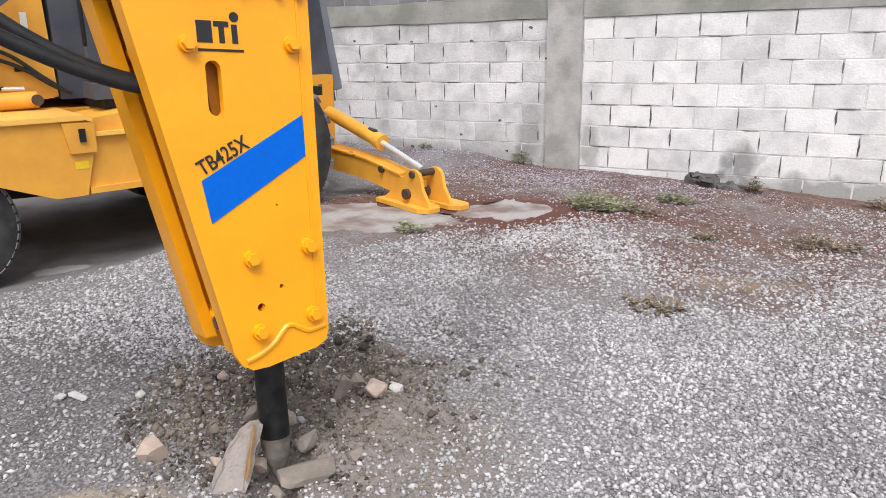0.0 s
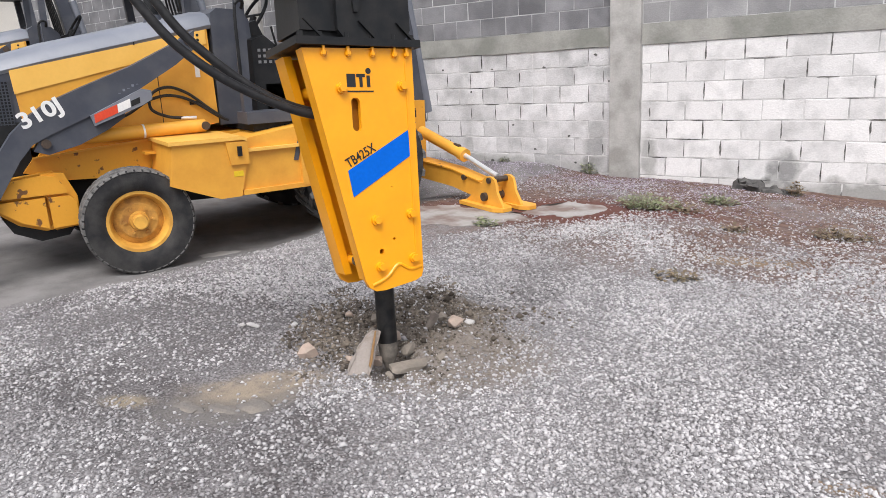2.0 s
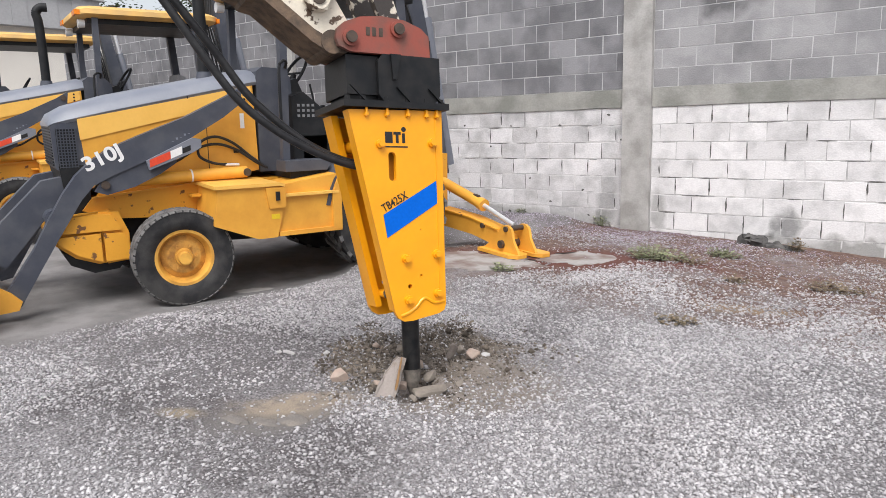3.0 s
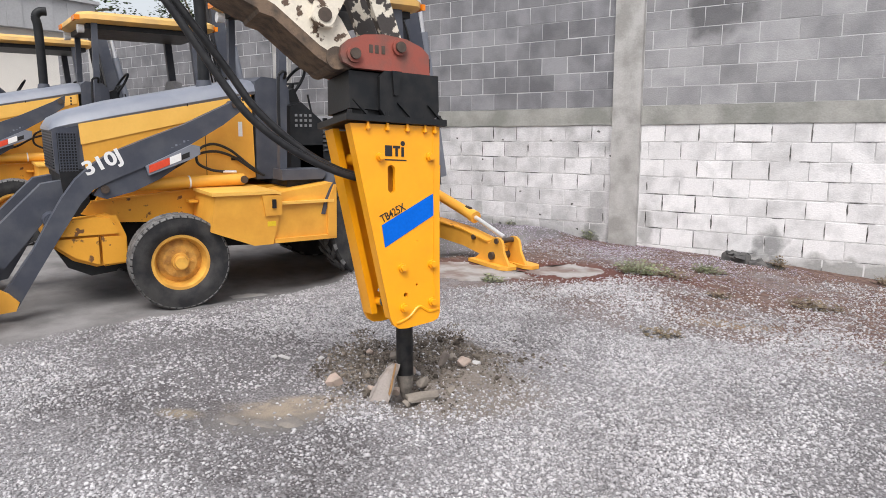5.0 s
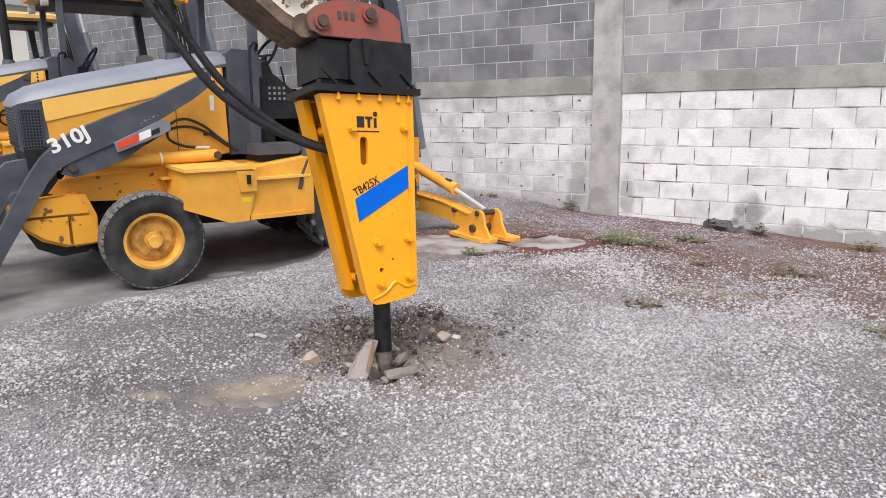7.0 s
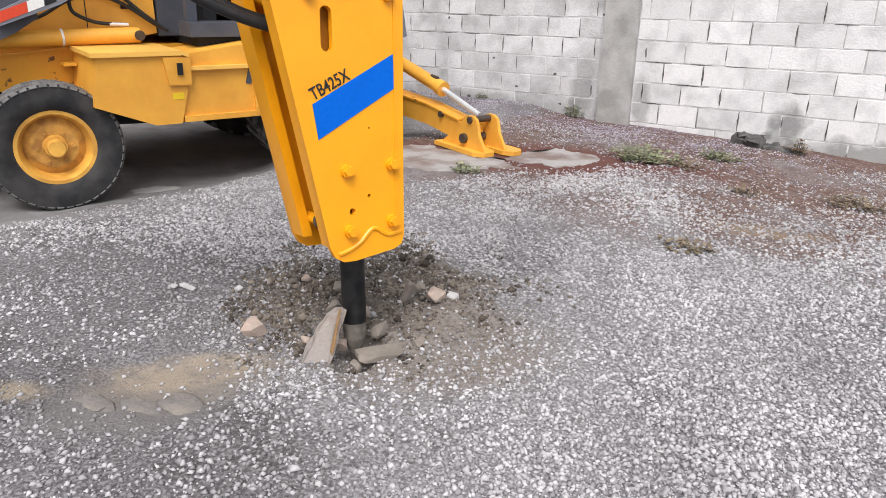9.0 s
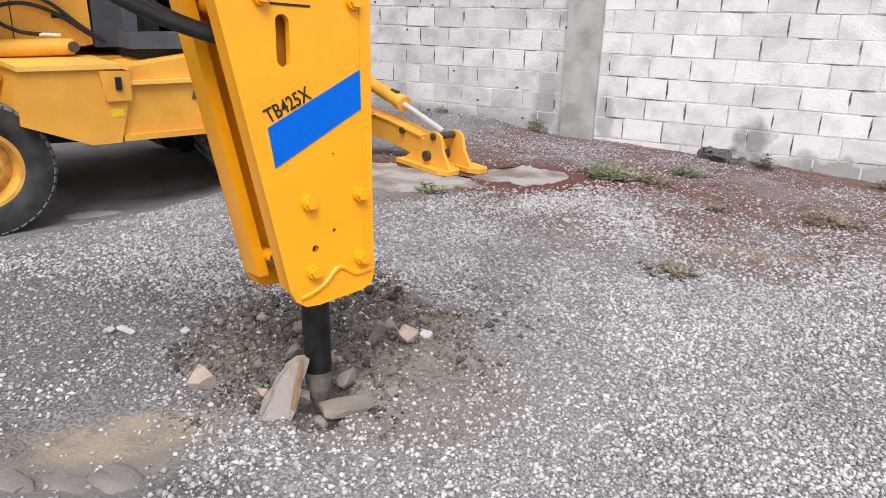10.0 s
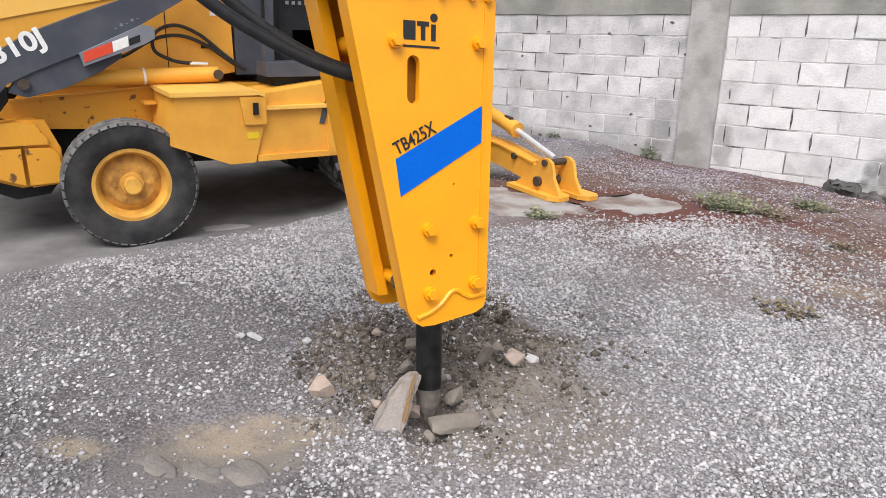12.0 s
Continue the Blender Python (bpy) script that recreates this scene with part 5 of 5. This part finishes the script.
for k, (x, y, z, sx, sy, sz, rot) in enumerate(((-1.30, 1.44, 0.0, 0.07, 0.05, 0.05, 20), (-1.24, 1.62, 0.02, 0.09, 0.06, 0.05, 70), (-1.43, 1.50, 0.02, 0.06, 0.05, 0.05, 10),
                                                  (-1.38, 1.66, 0.05, 0.08, 0.06, 0.06, 40), (-1.16, 1.38, -0.01, 0.05, 0.04, 0.035, 0), (-1.52, 1.62, 0.05, 0.07, 0.05, 0.05, 55),
                                                  (-1.45, 1.38, 0.0, 0.05, 0.045, 0.04, 15), (-1.05, 1.66, 0.01, 0.06, 0.045, 0.04, 80), (-1.62, 1.78, 0.06, 0.07, 0.06, 0.05, 33))):
    ob = part("broken_lump", hull_rock(sx, sy, sz, 70 + k, 18), M_MUD if k % 3 else M_PINKSTONE, None, sharp=20)
    ob.matrix_world = pose(x, y, z, 12, -8, rot)
    tagged(ob, "angular broken lump lying in the dug soil", "rubble", "broken lumps round the chisel")
for k, (x, y, r) in enumerate(((-1.47, 0.80, (0.10, 0.06, 0.022)), (-1.60, 0.70, (0.08, 0.06, 0.02)), (-1.75, 0.60, (0.09, 0.05, 0.018)))):
    ob = part("muddy_stone", rocky((r[0] * 1.15, r[1] * 1.2, r[2]), 1.0, 51 + k, sub=3, rough=0.28), M_SLABBIT, None, sharp=60)
    ob.location = (x, y, level(x, y) - 0.008)
    tagged(ob, "flat muddy stone lying in the shallow dip", "stone", "stones in the dip")
for k, (x, y, rx, ry) in enumerate(((-0.98, 7.03, 0.15, 0.10), (-0.74, 7.02, 0.13, 0.09), (-0.56, 6.99, 0.10, 0.08))):
    lump = shard(0.30, 0.18, 0.17, 31, 4, 0.22, 0.9) if k == 0 else rocky((rx, ry, 0.10 - 0.02 * k), 1.0, 31 + k, sub=3, rough=0.3)
    ob = part("rubble_lump", lump, M_RUBBLE, None, sharp=25)
    ob.location = (x, y, -0.04 if k == 0 else 0.02)
    tagged(ob, "dark lump of rubble at the foot of the wall", "rubble", "rubble by the wall")
ragged_slab("concrete_patch", [(-3.62, 3.52), (-2.87, 3.67), (-2.54, 3.83), (-2.15, 4.36), (-2.46, 4.57), (-3.12, 4.48), (-3.62, 4.15)], -0.15, 0.091, "worn bare concrete patch by the stabiliser")
ragged_slab("concrete_patch", [(-2.48, 4.7), (-2.17, 4.58), (-1.64, 4.87), (-1.75, 5.14), (-2.13, 5.3), (-2.41, 5.05)], -0.02, 0.091, "worn bare concrete patch amid red earth")


def clump(name, at, n, radius, height, material, label, leaf=0.035, seed=1):
    """A low weed: many small bent leaves on thin stalks."""
    rnd = random.Random(seed)
    bm = bmesh.new()
    for i in range(n):
        a, d = rnd.uniform(0, 2 * math.pi), radius * math.sqrt(rnd.random())
        x, y = d * math.cos(a) * (1 + 0.3 * math.sin(3 * a)), d * math.sin(a) * 0.7
        z = rnd.uniform(0.1, 1) * height * (1 - 0.6 * (d / radius) ** 2)
        b, l = rnd.uniform(0, 2 * math.pi), leaf * rnd.uniform(0.6, 1.3)
        u, s = Vector((math.cos(b), math.sin(b), rnd.uniform(-0.2, 0.8))) * l, Vector((-math.sin(b), math.cos(b), rnd.uniform(-0.3, 0.3))) * l * 0.35
        p = Vector((x, y, z))
        v = [bm.verts.new(q) for q in (p, p + u * 0.5 + s, p + u + Vector((0, 0, -0.2 * l)), p + u * 0.5 - s)]
        bm.faces.new(v)
        if i % 3 == 0:
            w = Vector((0.0015, 0, 0))
            r = Vector((x * 0.4, y * 0.4, -0.02))
            bm.faces.new([bm.verts.new(q) for q in (r - w, r + w, p + w, p - w)])
    ob = part(name, bm, material)
    ob.location = at
    return tagged(ob, label, "weed", "weeds")


for i, (x, y, n, r, h, mm, label) in enumerate((
        (-1.45, 5.32, 520, 0.27, 0.13, M_LEAF, "green leafy weed growing in red earth"),
        (-1.14, 5.40, 140, 0.18, 0.07, M_DRY, "low browning weed beside a green one"),
        (-1.04, 6.20, 240, 0.17, 0.09, M_LEAF, "dull green weed near the wall"),
        (-2.40, 4.00, 110, 0.12, 0.07, M_LEAF, "sparse green weed at the concrete's edge"),
        (-0.52, 3.54, 130, 0.16, 0.04, M_DRY, "flat dry weed in the gravel"),
        (0.18, 5.36, 240, 0.24, 0.09, M_DRY, "brown dry weed in red earth"),
        (-2.95, 7.10, 120, 0.10, 0.16, M_LEAF, "green weed at the column's foot"),
        (-0.50, 6.95, 120, 0.09, 0.15, M_DRY, "dry weed beside the rubble"),
        (0.55, 7.05, 110, 0.12, 0.12, M_DRY, "dry weed at the foot of the wall"),
        (-4.2, 7.08, 90, 0.12, 0.10, M_LEAF, "small green weed at the foot of the wall"),
        (1.05, 3.9, 90, 0.12, 0.06, M_LEAF, "small green weed in the gravel"),
        (-0.55, 5.0, 80, 0.12, 0.05, M_DRY, "small dry weed in red earth"))):
    clump("weed", (x, y, level(x, y)), n, r, h, mm, label, seed=i + 3)


# ---------- distance ----------
house = thing("building", pose(-20.4, 0, 0.60), "pale plastered building with a grey sheet-clad upper wall", "building")
part("wall", block(-9, 0, -9, 8.6, -1.2, 4.05), M_PLASTER, house, "pale cream plaster wall")
bm = bmesh.new()
for i in range(45):
    y = -9.3 + 0.4 * i
    block(-9.2, 0.30 + 0.02 * (i % 2), y, y + 0.4, 3.95, 5.35 - 0.012 * i, bm)
part("sheet_cladding", bm, M_SHEET, house, "grey corrugated sheet cladding")
part("roof_edge", prism([(-9.4, 5.36), (8.8, 4.81), (8.8, 4.90), (-9.4, 5.45)], -9.3, 0.42, "x"), M_SHEET, house, "grey roof edge")


def tree(at, height, spread, seed):
    rnd = random.Random(seed)
    t = thing("tree", pose(*at), "leafy green tree behind the boundary wall", "tree", "trees behind the wall")
    bm = tube([(0, 0, -1.0), (0.1, 0.05, height * 0.25), (0.0, 0.15, height * 0.5), (0.1, 0.1, height * 0.8)], 0.16, 10, 5)
    tips = []
    for i in range(11):
        a, z0 = rnd.uniform(0, 6.28), height * rnd.uniform(0.35, 0.75)
        q = Vector((spread * rnd.uniform(0.5, 0.95) * math.cos(a), spread * rnd.uniform(0.5, 0.95) * math.sin(a), height * rnd.uniform(0.6, 1.0)))
        tube([(0.05, 0.1, z0), tuple(Vector((0.05, 0.1, z0)).lerp(q, 0.5) + Vector((0, 0, 0.3))), tuple(q)], 0.05, 6, 4, bm)
        tips += [q, Vector((0.05, 0.1, z0)).lerp(q, 0.65)]
    part("trunk", bm, M_BARK, t, "brown branching trunk")
    bm = bmesh.new()
    for tip in tips:
        for k in range(110):
            p = tip + Vector((rnd.gauss(0, 0.5), rnd.gauss(0, 0.5), rnd.gauss(0, 0.38)))
            b, l = rnd.uniform(0, 6.28), rnd.uniform(0.10, 0.22)
            u, s = Vector((math.cos(b), math.sin(b), rnd.uniform(-0.7, 0.4))) * l, Vector((-math.sin(b), math.cos(b), rnd.uniform(-0.4, 0.4))) * l * 0.45
            bm.faces.new([bm.verts.new(q) for q in (p, p + u * 0.5 + s, p + u, p + u * 0.5 - s)])
    part("crown", bm, M_TREELEAF, t, "loose dark green crown")


tree((-33.0, 13.6, 0.9), 9.5, 2.9, 4)
tree((-34.0, 18.0, 0.9), 7.4, 1.7, 9)
tree((-32.5, 20.4, 0.9), 8.0, 1.9, 15)


# ---------- gravel and soil, too many to count ----------
def scatter(name, pts, material, label, seed, flat=0.7):
    """Broken stones of eight faces each, joined into one mesh. pts: x, y, z, radius."""
    rng = np.random.default_rng(seed)
    n = len(pts)
    base = np.array([(1, 0, 0), (0, 1, 0), (-1, 0, 0), (0, -1, 0), (0, 0, 1), (0, 0, -1)], float)
    tri = np.array([(0, 1, 4), (1, 2, 4), (2, 3, 4), (3, 0, 4), (1, 0, 5), (2, 1, 5), (3, 2, 5), (0, 3, 5)])
    v = base[None] * (0.65 + 0.7 * rng.random((n, 6, 1))) + 0.35 * (rng.random((n, 6, 3)) - 0.5)
    v[:, :, 2] *= flat
    v *= np.stack([0.7 + 0.6 * rng.random(n), 0.7 + 0.6 * rng.random(n), np.ones(n)], 1)[:, None]
    a = rng.random(n) * 6.283
    tilt = (rng.random(n) - 0.5) * 1.2
    ct, st = np.cos(tilt)[:, None], np.sin(tilt)[:, None]
    y, z = v[:, :, 1] * ct - v[:, :, 2] * st, v[:, :, 1] * st + v[:, :, 2] * ct
    c, s = np.cos(a)[:, None], np.sin(a)[:, None]
    x, y = v[:, :, 0] * c - y * s, v[:, :, 0] * s + y * c
    v = np.stack([x, y, z], 2) * pts[:, None, 3:4] + pts[:, None, :3]
    f = (tri[None] + 6 * np.arange(n)[:, None, None]).reshape(-1, 3)
    me = bpy.data.meshes.new(name)
    me.vertices.add(6 * n)
    me.vertices.foreach_set("co", v.reshape(-1))
    me.loops.add(f.size)
    me.loops.foreach_set("vertex_index", f.reshape(-1).astype(np.int32))
    me.polygons.add(len(f))
    me.polygons.foreach_set("loop_start", np.arange(0, f.size, 3, dtype=np.int32))
    me.update(calc_edges=True)
    me.materials.append(material)
    return tagged(new(name, me), label, "gravel", kind="stuff")


def spread_points(n, box, sizes, keep, seed, sink=0.3):
    rng = random.Random(seed)
    out = []
    while len(out) < n:
        x, y = rng.uniform(box[0], box[1]), rng.uniform(box[2], box[3])
        if rng.random() < keep(x, y):
            r = sizes[0] + (sizes[1] - sizes[0]) * rng.random() ** 2.2
            out.append((x, y, level(x, y) + r * (0.5 - sink), r))
    return np.array(out)


def gravel_keep(x, y):
    fade = smooth(4.6, 2.6, x) * smooth(-2.8, -0.8, y)
    return fade * gravel_here(x, y)


def gravel_here(x, y):
    if x - 0.16 * y < -4.35 or math.hypot(x - HOLE[0], y - HOLE[1]) < 0.10:
        return 0
    k = 0.42 + 1.5 * noise.noise(Vector((x * 0.75, y * 0.75, 4))) + 0.5 * noise.noise(Vector((x * 2.7, y * 2.7, 8)))
    k = min(max(k, 0.22), 1)
    right = smooth(-1.3, 0.2, x) * smooth(4.4, 3.2, y)
    k = max(k, 0.9 * right * (0.75 + 0.5 * noise.noise(Vector((x * 1.1, y * 1.1, 2)))))
    k *= 1 - 0.60 * smooth(0.75, 0.45, math.hypot(x - HEAP[0], (y - HEAP[1]) * 1.2))
    k *= 1 - 0.9 * smooth(0.42, 0.25, math.hypot(x + 1.67, (y - 0.78)))
    k *= 1 - 0.45 * smooth(-1.6, -2.8, x)
    k *= 1 - 0.65 * smooth(0.1, 1.3, x)
    k *= 1 - 0.45 * smooth(1.3, 0.5, math.hypot((x + 2.35) / 1.35, (y - 1.05) / 0.85) + 0.35 * noise.noise(Vector((x * 2.2, y * 2.2, 12))))
    k *= 1 - 0.86 * smooth(3.4, 4.8, y + 0.7 * noise.noise(Vector((x, y, 1))))
    for cx, cy, rr in ((-3.0, 3.98, 0.72), (-2.07, 4.95, 0.42)):
        k *= smooth(rr * 0.8, rr * 1.25, math.hypot(x - cx, y - cy) + 0.1 * noise.noise(Vector((x * 3, y * 3, 0))))
    return k


scatter("gravel", spread_points(200000, (-4.4, 4.6, -2.8, 6.9), (0.0045, 0.0145), gravel_keep, 11), M_STONE, "loose pale grey crushed gravel", 21)
scatter("coarse_gravel", spread_points(2900, (-3.9, 4.2, -2.4, 6.6), (0.010, 0.021), gravel_keep, 12), M_STONE, "larger loose grey stones", 22)
scatter("petal_litter", spread_points(15000, (-6.5, 1.2, 4.3, 7.12), (0.005, 0.013), lambda x, y: max(0.035, smooth(5.2, 6.7, y) * smooth(0.6, -1.6, x) * (0.55 + 0.9 * noise.noise(Vector((x * 1.6, y * 1.6, 6))))), 13, 0.2), M_LITTER, "pale lilac petals and grit by the wall", 23, 0.25)


def heap_keep(x, y):
    d = math.hypot(x - HEAP[0], (y - HEAP[1]))
    return smooth(0.85, 0.25, d + 0.7 * noise.noise(Vector((x * 3, y * 3, 2)))) * (0.25 + 0.65 * smooth(-1.0, -1.7, x)) * (math.hypot(x - HOLE[0], y - HOLE[1]) > 0.11)


scatter("soil_clods", spread_points(5200, (-2.4, -0.6, 1.1, 2.9), (0.003, 0.017), heap_keep, 14, 0.35), M_CLOD, "dark dug soil clods round the chisel", 24, 0.85)
scatter("large_clods", spread_points(150, (-2.1, -0.9, 1.35, 2.6), (0.010, 0.032), lambda x, y: heap_keep(x, y) * smooth(0.2, 0.3, math.hypot(x - HOLE[0], y - HOLE[1])), 34, 0.35), M_CLOD, "large dark clods of dug soil", 35, 0.8)
scatter("soil_crumbs", spread_points(7000, (-2.4, -0.6, 1.0, 2.9), (0.003, 0.009), lambda x, y: smooth(0.85, 0.3, math.hypot(x + 1.35, y - 1.8)), 15, 0.2), M_MUD, "brown soil crumbs round the chisel", 25, 0.85)


# ---------- the wall's blocks ----------
def block_mesh(name, w, high, material, seed, wide=1.0):
    """A block face with chipped, chamfered edges; the origin is at its lower left front corner."""
    rnd = random.Random(seed)
    j = lambda: wide * rnd.uniform(-0.0045, 0.0045)
    h, g, c = high, wide * rnd.uniform(0.004, 0.0075), 0.0025
    front = [(g + c + j(), 0, g + c + j()), (w - g - c + j(), 0, g + c + j()), (w - g - c + j(), 0, h - g - c + j()), (g + c + j(), 0, h - g - c + j())]
    rim = [(g + j(), c, g + j()), (w - g + j(), c, g + j()), (w - g + j(), c, h - g + j()), (g + j(), c, h - g + j())]
    back = [(x, 0.06, z) for x, _, z in rim]
    faces = [(0, 1, 2, 3)]
    for a in range(4):
        d = (a + 1) % 4
        faces += [(d, a, 4 + a, 4 + d), (4 + d, 4 + a, 8 + a, 8 + d)]
    me = bpy.data.meshes.new(name)
    me.from_pydata(front + rim + back, [], faces)
    me.materials.append(material)
    return me


def lay(name, z0, courses, high, materials, y_front, near, odd):
    """Running bond between the columns. Blocks in the stretch near are parts; the rest of the course is joined."""
    rnd = random.Random(len(name))
    wide = 1.2 if odd else 0.8
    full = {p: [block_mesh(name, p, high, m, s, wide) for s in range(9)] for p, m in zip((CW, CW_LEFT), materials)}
    rest_v, rest_f = [], []
    stops = [L_END, -15.4, -15.0, -8.9, -8.5, COL_X[0], COL_X[1], R_END]
    for a, c in zip(stops[0::2], stops[1::2]):
        for row in range(courses):
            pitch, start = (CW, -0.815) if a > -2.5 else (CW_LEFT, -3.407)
            x = start + pitch * (math.floor((a - start) / pitch) - (0.5 if (row + odd) % 2 else 0))
            while x < c - 0.02:
                x0, x1 = max(x, a), min(x + pitch, c)
                w = x1 - x0
                if w > 0.04:
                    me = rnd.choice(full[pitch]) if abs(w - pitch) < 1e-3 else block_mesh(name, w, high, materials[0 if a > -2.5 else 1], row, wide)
                    p = Vector((x0, y_front - rnd.uniform(0.0005, 0.003), z0 + high * row))
                    if near[0] < x0 < near[1]:
                        ob = new(name, me)
                        ob.parent, ob.location = wall, p
                    else:
                        n = len(rest_v)
                        rest_v += [tuple(v.co + p) for v in me.vertices]
                        rest_f += [[n + i for i in f.vertices] for f in me.polygons]
                x += pitch
    me = bpy.data.meshes.new(name + "_far")
    me.from_pydata(rest_v, [], rest_f)
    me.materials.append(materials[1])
    ob = tagged(new(name + "_far", me), kind="stuff")
    ob.parent = wall


lay("limewashed_block", BEAM[0] - 8 * CH, 8, CH, (M_WHITEBLOCK, M_WORNWHITE), WY, (-7.0, 1.7), 1)
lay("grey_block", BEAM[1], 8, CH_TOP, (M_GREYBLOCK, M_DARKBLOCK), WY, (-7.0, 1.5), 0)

def open_joints():
    """Joints of the limewashed courses where the mortar has fallen out: ragged dark strips set in the wall's face."""
    rnd = random.Random(77)
    verts, faces = [], []

    def strip(x, z, length, width, upright):
        n = max(3, int(length / 0.03))
        base = len(verts)
        for k in range(n + 1):
            u = length * (k / n - 0.5)
            half = width * (0.15 + 0.85 * math.sin(math.pi * min(max(k / n, 0.08), 0.92))) * rnd.uniform(0.55, 1.25)
            off = rnd.uniform(-0.25, 0.25) * width
            for sgn in (-1, 1):
                d = off + sgn * half
                verts.append((x + d, WY - 0.0045, z + u) if upright else (x + u, WY - 0.0045, z + d))
        for k in range(n):
            q = base + 2 * k
            faces.append((q, q + 1, q + 3, q + 2))

    for a, c, pitch, start in ((-8.5, COL_X[0], CW_LEFT, -3.407), (COL_X[1], R_END, CW, -0.815)):
        left = a < -3
        for row in range(8):
            z = BEAM[0] - CH * (8 - row)
            x = start + pitch * (math.floor((a - start) / pitch) - (0.5 if (row + 1) % 2 else 0))
            while x < c - 0.05:
                if x > a + 0.05 and rnd.random() < (0.62 if left else 0.58):
                    l = CH * rnd.uniform(0.45, 1.0)
                    strip(x + rnd.uniform(-0.004, 0.004), z + CH * 0.5 + (CH - l) * rnd.uniform(-0.4, 0.4), l, rnd.uniform(0.004, 0.011), True)
                if x > a + 0.1 and rnd.random() < (0.22 if left else 0.30):
                    l = pitch * rnd.uniform(0.25, 0.8)
                    strip(x + rnd.uniform(0.1, 0.3), z, l, rnd.uniform(0.003, 0.007), False)
                if left and x > a + 0.1 and rnd.random() < 0.25:
                    strip(x + rnd.uniform(0.05, 0.3), z + rnd.uniform(0, CH), rnd.uniform(0.03, 0.06), rnd.uniform(0.012, 0.024), False)
                x += pitch
    me = bpy.data.meshes.new("open_joints")
    me.from_pydata(verts, [], faces)
    me.materials.append(M_OPENJOINT)
    ob = tagged(new("open_joints", me), "dark open joints between the limewashed blocks", kind="stuff")
    ob.parent = wall


open_joints()

# ---------- the yard falls gently away from the parked machines ----------
YARD = Matrix(((0.99954, 0.0, 0.03038, 0.0), (0.0, 0.99999, -0.00397, 0.0), (-0.03038, 0.00397, 0.99953, 0.0), (0.0, 0.0, 0.0, 1.0)))
for ob in scene.collection.objects:
    if ob.parent is None and ob.type in {"MESH", "EMPTY"} and ob.name.split(".")[0] not in {"wall_north", "building", "tree"}:
        ob.matrix_basis = YARD @ ob.matrix_basis
